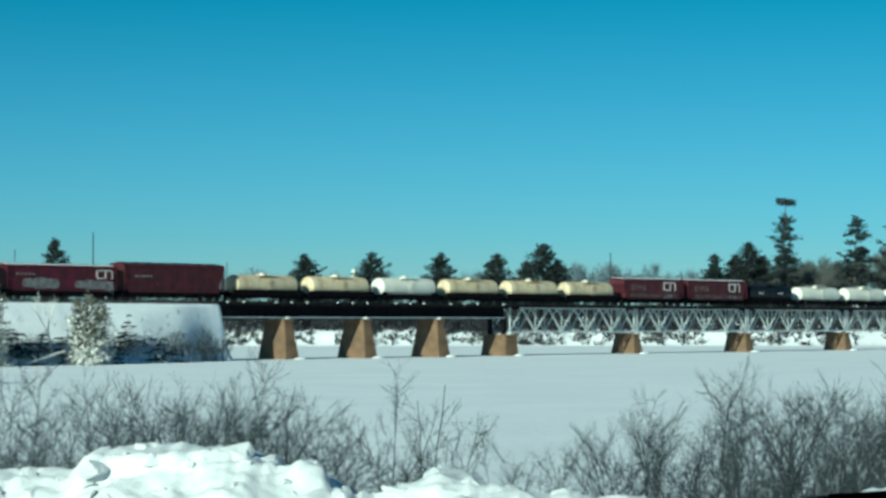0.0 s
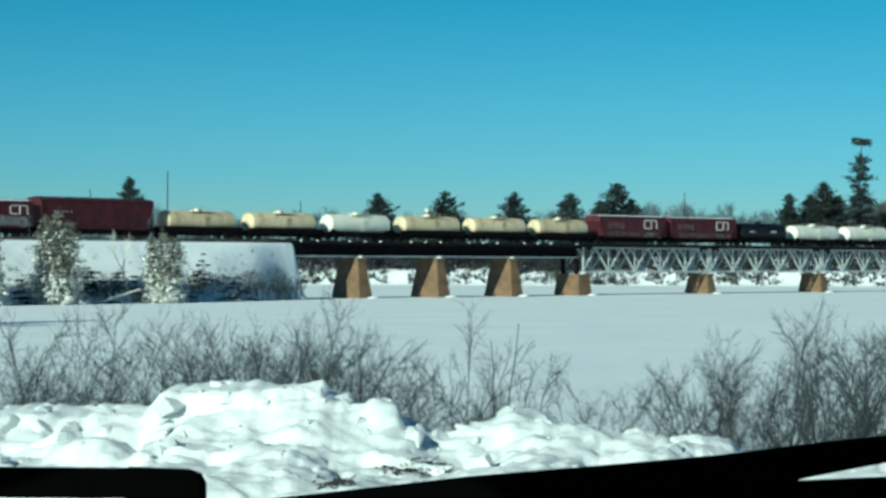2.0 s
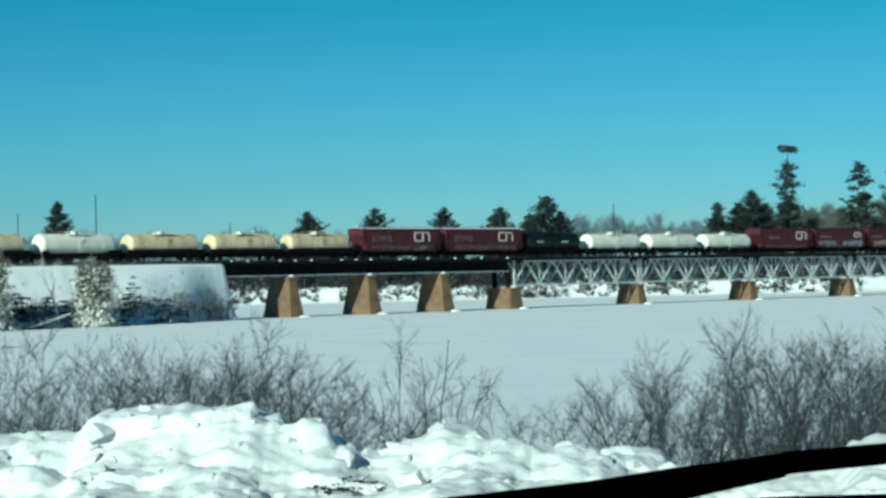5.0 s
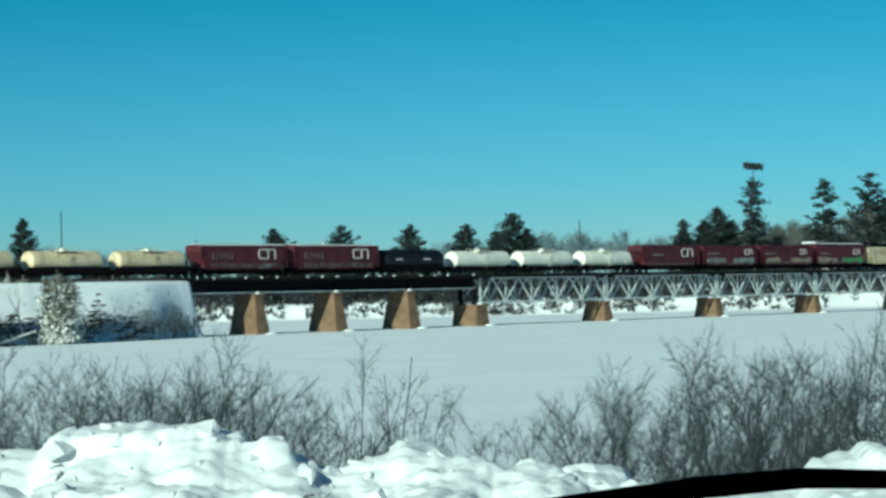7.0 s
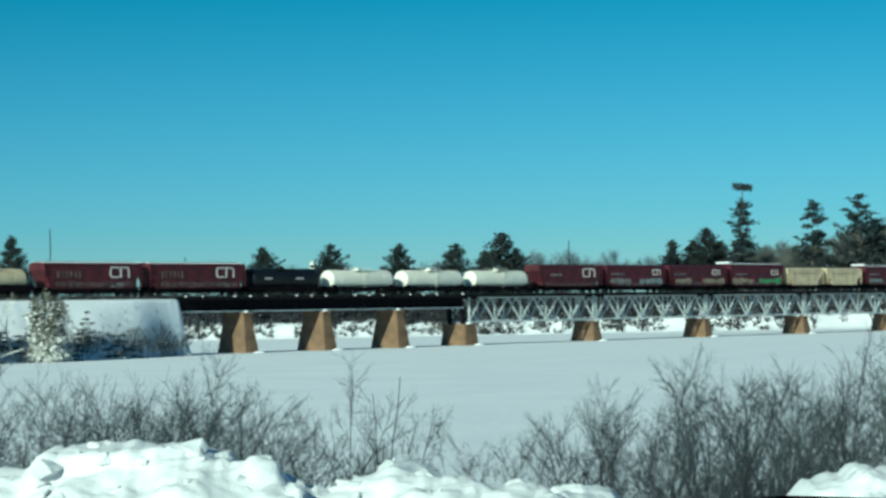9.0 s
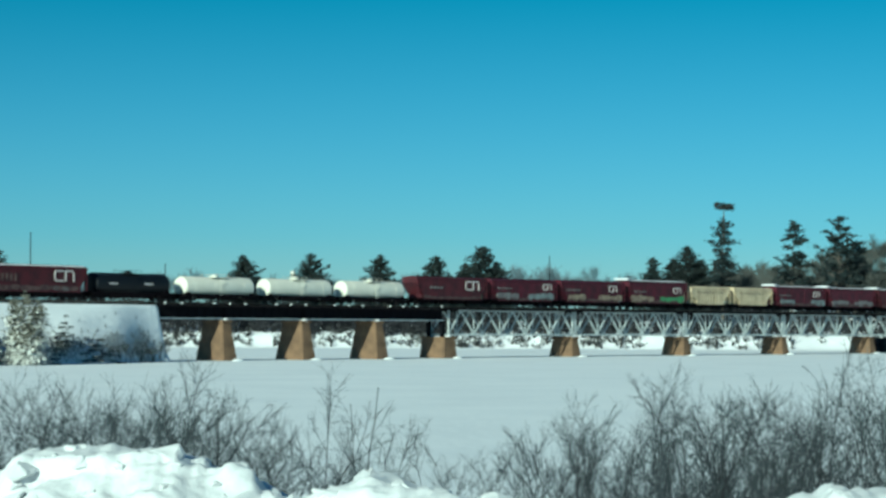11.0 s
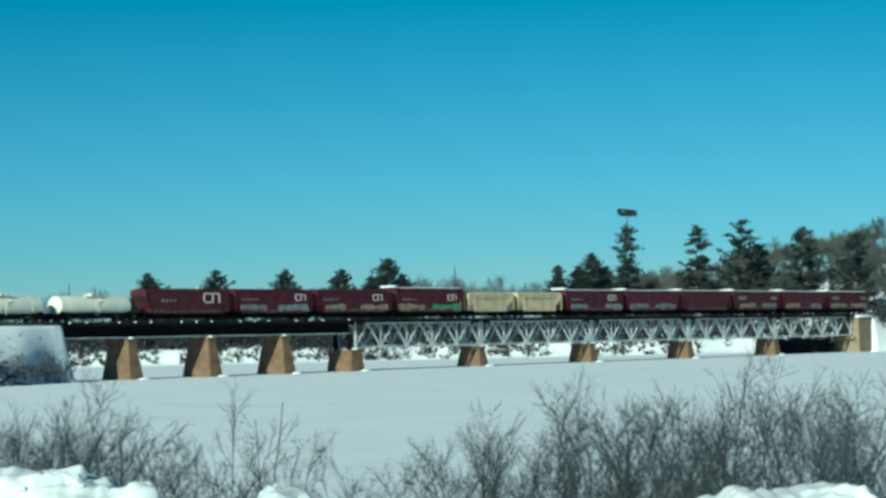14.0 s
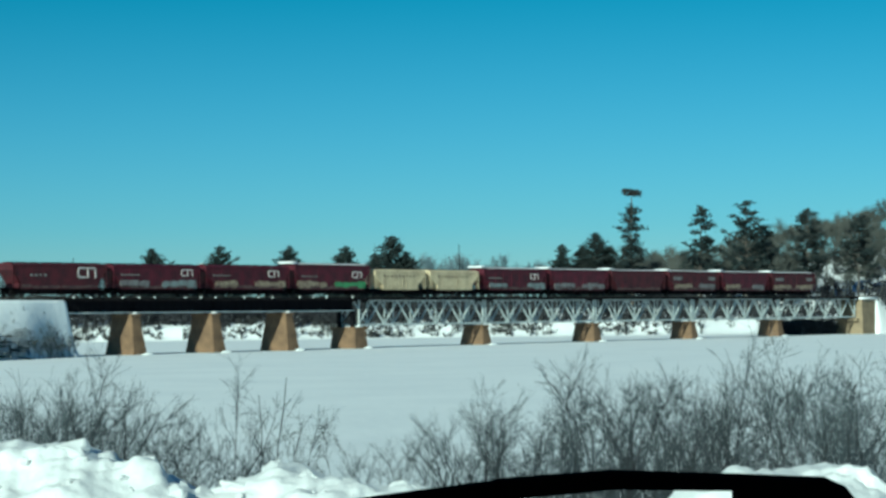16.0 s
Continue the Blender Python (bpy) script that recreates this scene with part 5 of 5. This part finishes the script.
# two lone taller wands in the open stretch
for x, dx, high, r in ((-0.26, 0.24, 4.36, 0.0125), (-0.19, -0.1, 4.2, 0.011)):
    so = Soup()
    z = land(x, 22)
    p, top = Vector((0, 0, 0)), high - z
    for k in range(8):
        q = Vector((dx * ((k + 1) / 8) ** 1.4 + 0.008 * math.sin(2.3 * k), 0.02 * math.sin(k), top * (k + 1) / 8))
        so.stick(p, q, r * (1 - k / 12), r * (1 - (k + 1) / 12), 5)
        if 2 < k < 7:
            so.stick(q, q + Vector((0.07 * (-1) ** k, 0, 0.12)), 0.005, 0.002)
        p = q
    plant("lone_sapling", "single thin leafless sapling on the bank", "sapling", (so,), (STEM_BARK,), ("stem",), (x, 22, z - 0.05))


# ---- the car from which one looks: bonnet and wipers ----
EYE = 4.9
car = thing("car", "dark blue car with black windscreen wipers at rest", "car", pose(0, 0, 0))
bm = bmesh.new()
rings = []
for y, dz, half in ((1.25, -0.232, 0.72), (1.45, -0.222, 0.74), (1.75, -0.214, 0.76), (1.95, -0.22, 0.75), (2.15, -0.26, 0.72), (2.25, -0.36, 0.68)):
    rings.append([(half * q, y, EYE + dz - 0.035 * abs(q) ** 3 - 0.012 * q * q) for q in np.linspace(-1, 1, 17)] + [(half * q, y, EYE + dz - 0.22) for q in (1, -1)])
loft(bm, rings)
part("bonnet", bm, HOOD_PAINT, car, smooth=True)
# unseen roof above the eye, added to keep the sun off the wipers
bm = bmesh.new()
loft(bm, [[(-0.62, y, EYE + z), (0.62, y, EYE + z), (0.58, y, EYE + z + 0.05), (-0.58, y, EYE + z + 0.05)] for y, z in ((-1.6, 0.2), (-1.0, 0.31), (-0.2, 0.34), (0.35, 0.3), (0.55, 0.24))])
part("roof", bm, HOOD_PAINT, car)
for x in (-0.66, 0.66):
    bm = bmesh.new()
    beam(bm, (x * 0.92, 0.5, EYE + 0.26), (x * 1.12, 1.2, EYE - 0.26), 0.05, 0.07)
    part("windscreen_pillar", bm, HOOD_PAINT, car)
for x, side in ((-0.79, -1), (0.79, 1)):
    bm = bmesh.new()
    loft(bm, [[(x + side * d, y, z) for y, z in ((1.2, 3.5), (1.2, EYE - 0.34), (0.2, EYE - 0.3), (-1.7, EYE - 0.28), (-2.3, EYE - 0.32), (-2.4, 3.9), (-2.2, 3.5))] for d in (0.0, 0.05)])
    part("side_panel", bm, HOOD_PAINT, car)
    bm = bmesh.new()
    beam(bm, (x * 0.78, -1.55, EYE + 0.22), (x, -2.15, EYE - 0.3), 0.06, 0.3)
    part("rear_pillar", bm, HOOD_PAINT, car)
    bm = bmesh.new()
    beam(bm, (x * 0.78, -0.35, EYE + 0.34), (x, -0.3, EYE - 0.3), 0.06, 0.12)
    part("door_pillar", bm, HOOD_PAINT, car)
bm = bmesh.new()
box(bm, -0.78, 0.78, -2.4, -2.32, 3.55, EYE - 0.32, 0.02)
part("tailgate", bm, HOOD_PAINT, car)
bm = bmesh.new()
box(bm, -0.78, 0.78, -2.32, 1.2, 3.5, 3.58, 0.02)
part("floor_pan", bm, RUBBER, car)
bm = bmesh.new()
loft(bm, [[(-0.7, y, EYE + z), (0.7, y, EYE + z), (0.7, y, EYE - 0.5), (-0.7, y, EYE - 0.5)] for y, z in ((0.55, -0.34), (0.75, -0.24), (1.0, -0.25))])
part("dashboard", bm, RUBBER, car)
bm = bmesh.new()
box(bm, -0.75, 0.75, 1.02, 1.25, EYE - 0.3, EYE - 0.24, 0.01)
part("cowl", bm, RUBBER, car)
bm = bmesh.new()
box(bm, -0.78, 0.78, 1.2, 2.2, 3.5, EYE - 0.42, 0.08)
part("front_body", bm, HOOD_PAINT, car)
for x, yw in ((-0.72, 1.75), (0.72, 1.75), (-0.74, -1.6), (0.74, -1.6)):
    bm = bmesh.new()
    loft(bm, [[(x + d, yw + px, 3.52 + pz) for px, _, pz in disc_rings([0], [r], 20, "y")[0]] for d, r in ((-0.1, 0.26), (-0.08, 0.32), (0.08, 0.32), (0.1, 0.26))])
    part("tyre", bm, RUBBER, car)


def bar_of(name, stations, label=""):
    """A wiper bar through (x, y, top, bottom, depth) stations, heights against the eye."""
    bm = bmesh.new()
    loft(bm, [[(x, y - d / 2, EYE + lo), (x, y - d / 2, EYE + hi - 0.002), (x, y - d / 4, EYE + hi), (x, y + d / 4, EYE + hi), (x, y + d / 2, EYE + hi - 0.002), (x, y + d / 2, EYE + lo)] for x, y, hi, lo, d in stations])
    return part(name, bm, RUBBER, car, label)


bar_of("wiper_blade", ((-0.62, 1.15, -0.1075, -0.1215, 0.014), (-0.2476, 1.15, -0.1078, -0.1227, 0.014), (-0.2474, 1.15, -0.1073, -0.1241, 0.018), (-0.2165, 1.15, -0.1085, -0.1244, 0.018), (-0.2105, 1.15, -0.1105, -0.1244, 0.016), (-0.2082, 1.15, -0.1145, -0.1235, 0.012)), "black wiper blade with rounded tip")
bar_of("wiper_blade", ((-0.203, 1.05, -0.1245, -0.127, 0.012), (-0.171, 1.05, -0.1136, -0.128, 0.016), (-0.126, 1.05, -0.1084, -0.128, 0.016), (-0.073, 1.05, -0.102, -0.127, 0.016), (0.0, 1.05, -0.0955, -0.122, 0.016), (0.045, 1.05, -0.0913, -0.113, 0.016), (0.082, 1.05, -0.0863, -0.101, 0.016), (0.1345, 1.05, -0.0803, -0.0905, 0.016), (0.1355, 1.05, -0.0795, -0.0893, 0.014),
                       (0.19, 1.05, -0.0762, -0.0851, 0.014), (0.248, 1.05, -0.079, -0.0865, 0.014), (0.2485, 1.05, -0.079, -0.101, 0.016), (0.291, 1.05, -0.0813, -0.103, 0.016), (0.3, 1.05, -0.0855, -0.104, 0.014), (0.306, 1.05, -0.093, -0.104, 0.01)), "long black wiper blade")
bar_of("wiper_arm", ((-0.06, 1.05, -0.118, -0.1275, 0.02), (-0.0075, 1.05, -0.108, -0.129, 0.022), (0.0734, 1.05, -0.1035, -0.1265, 0.024), (0.128, 1.05, -0.1008, -0.1238, 0.024), (0.30, 1.05, -0.1, -0.122, 0.026), (0.5, 1.05, -0.11, -0.135, 0.03)), "black wiper arm")
bar_of("wiper_arm", ((-0.62, 1.13, -0.136, -0.152, 0.016), (-0.2857, 1.13, -0.1325, -0.15, 0.016), (-0.259, 1.13, -0.1302, -0.15, 0.016), (-0.2545, 1.13, -0.1325, -0.15, 0.012)), "black wiper arm lying on the cowl")
bm = bmesh.new()
loft(bm, [[(x, 1.19, EYE - 0.23), (x, 1.19, EYE + z - 0.004), (x, 1.2, EYE + z), (x, 1.22, EYE + z), (x, 1.24, EYE - 0.23)] for x, z in ((-0.66, -0.147), (-0.3, -0.1405), (-0.26, -0.1398), (-0.232, -0.1412), (-0.215, -0.1428), (-0.19, -0.147), (-0.1, -0.165))])
part("bonnet_rear_edge", bm, HOOD_PAINT, car, "dark blue rear edge of the bonnet", True)
bm = bmesh.new()
loft(bm, [[(-0.19, y, EYE - 0.126), (-0.0075, y, EYE - 0.1285), (0.0, y, EYE - 0.2), (-0.13, y, EYE - 0.2)] for y in (1.06, 1.12)])
part("wiper_cover", bm, RUBBER, car, "black wiper linkage cover")
bm = bmesh.new()
loft(bm, [[(0.037 + x, 1.035 + y, EYE + z) for x, y, z in ring] for ring in disc_rings([-0.25, -0.125], [0.014, 0.009], 10, "z")])
part("wiper_pivot", bm, RUBBER, car)
bm = bmesh.new()
loft(bm, [[(-0.5 + x, 1.15 + y, EYE + z) for x, y, z in ring] for ring in disc_rings([-0.25, -0.118], [0.014, 0.009], 10, "z")])
part("wiper_pivot", bm, RUBBER, car)

motions()
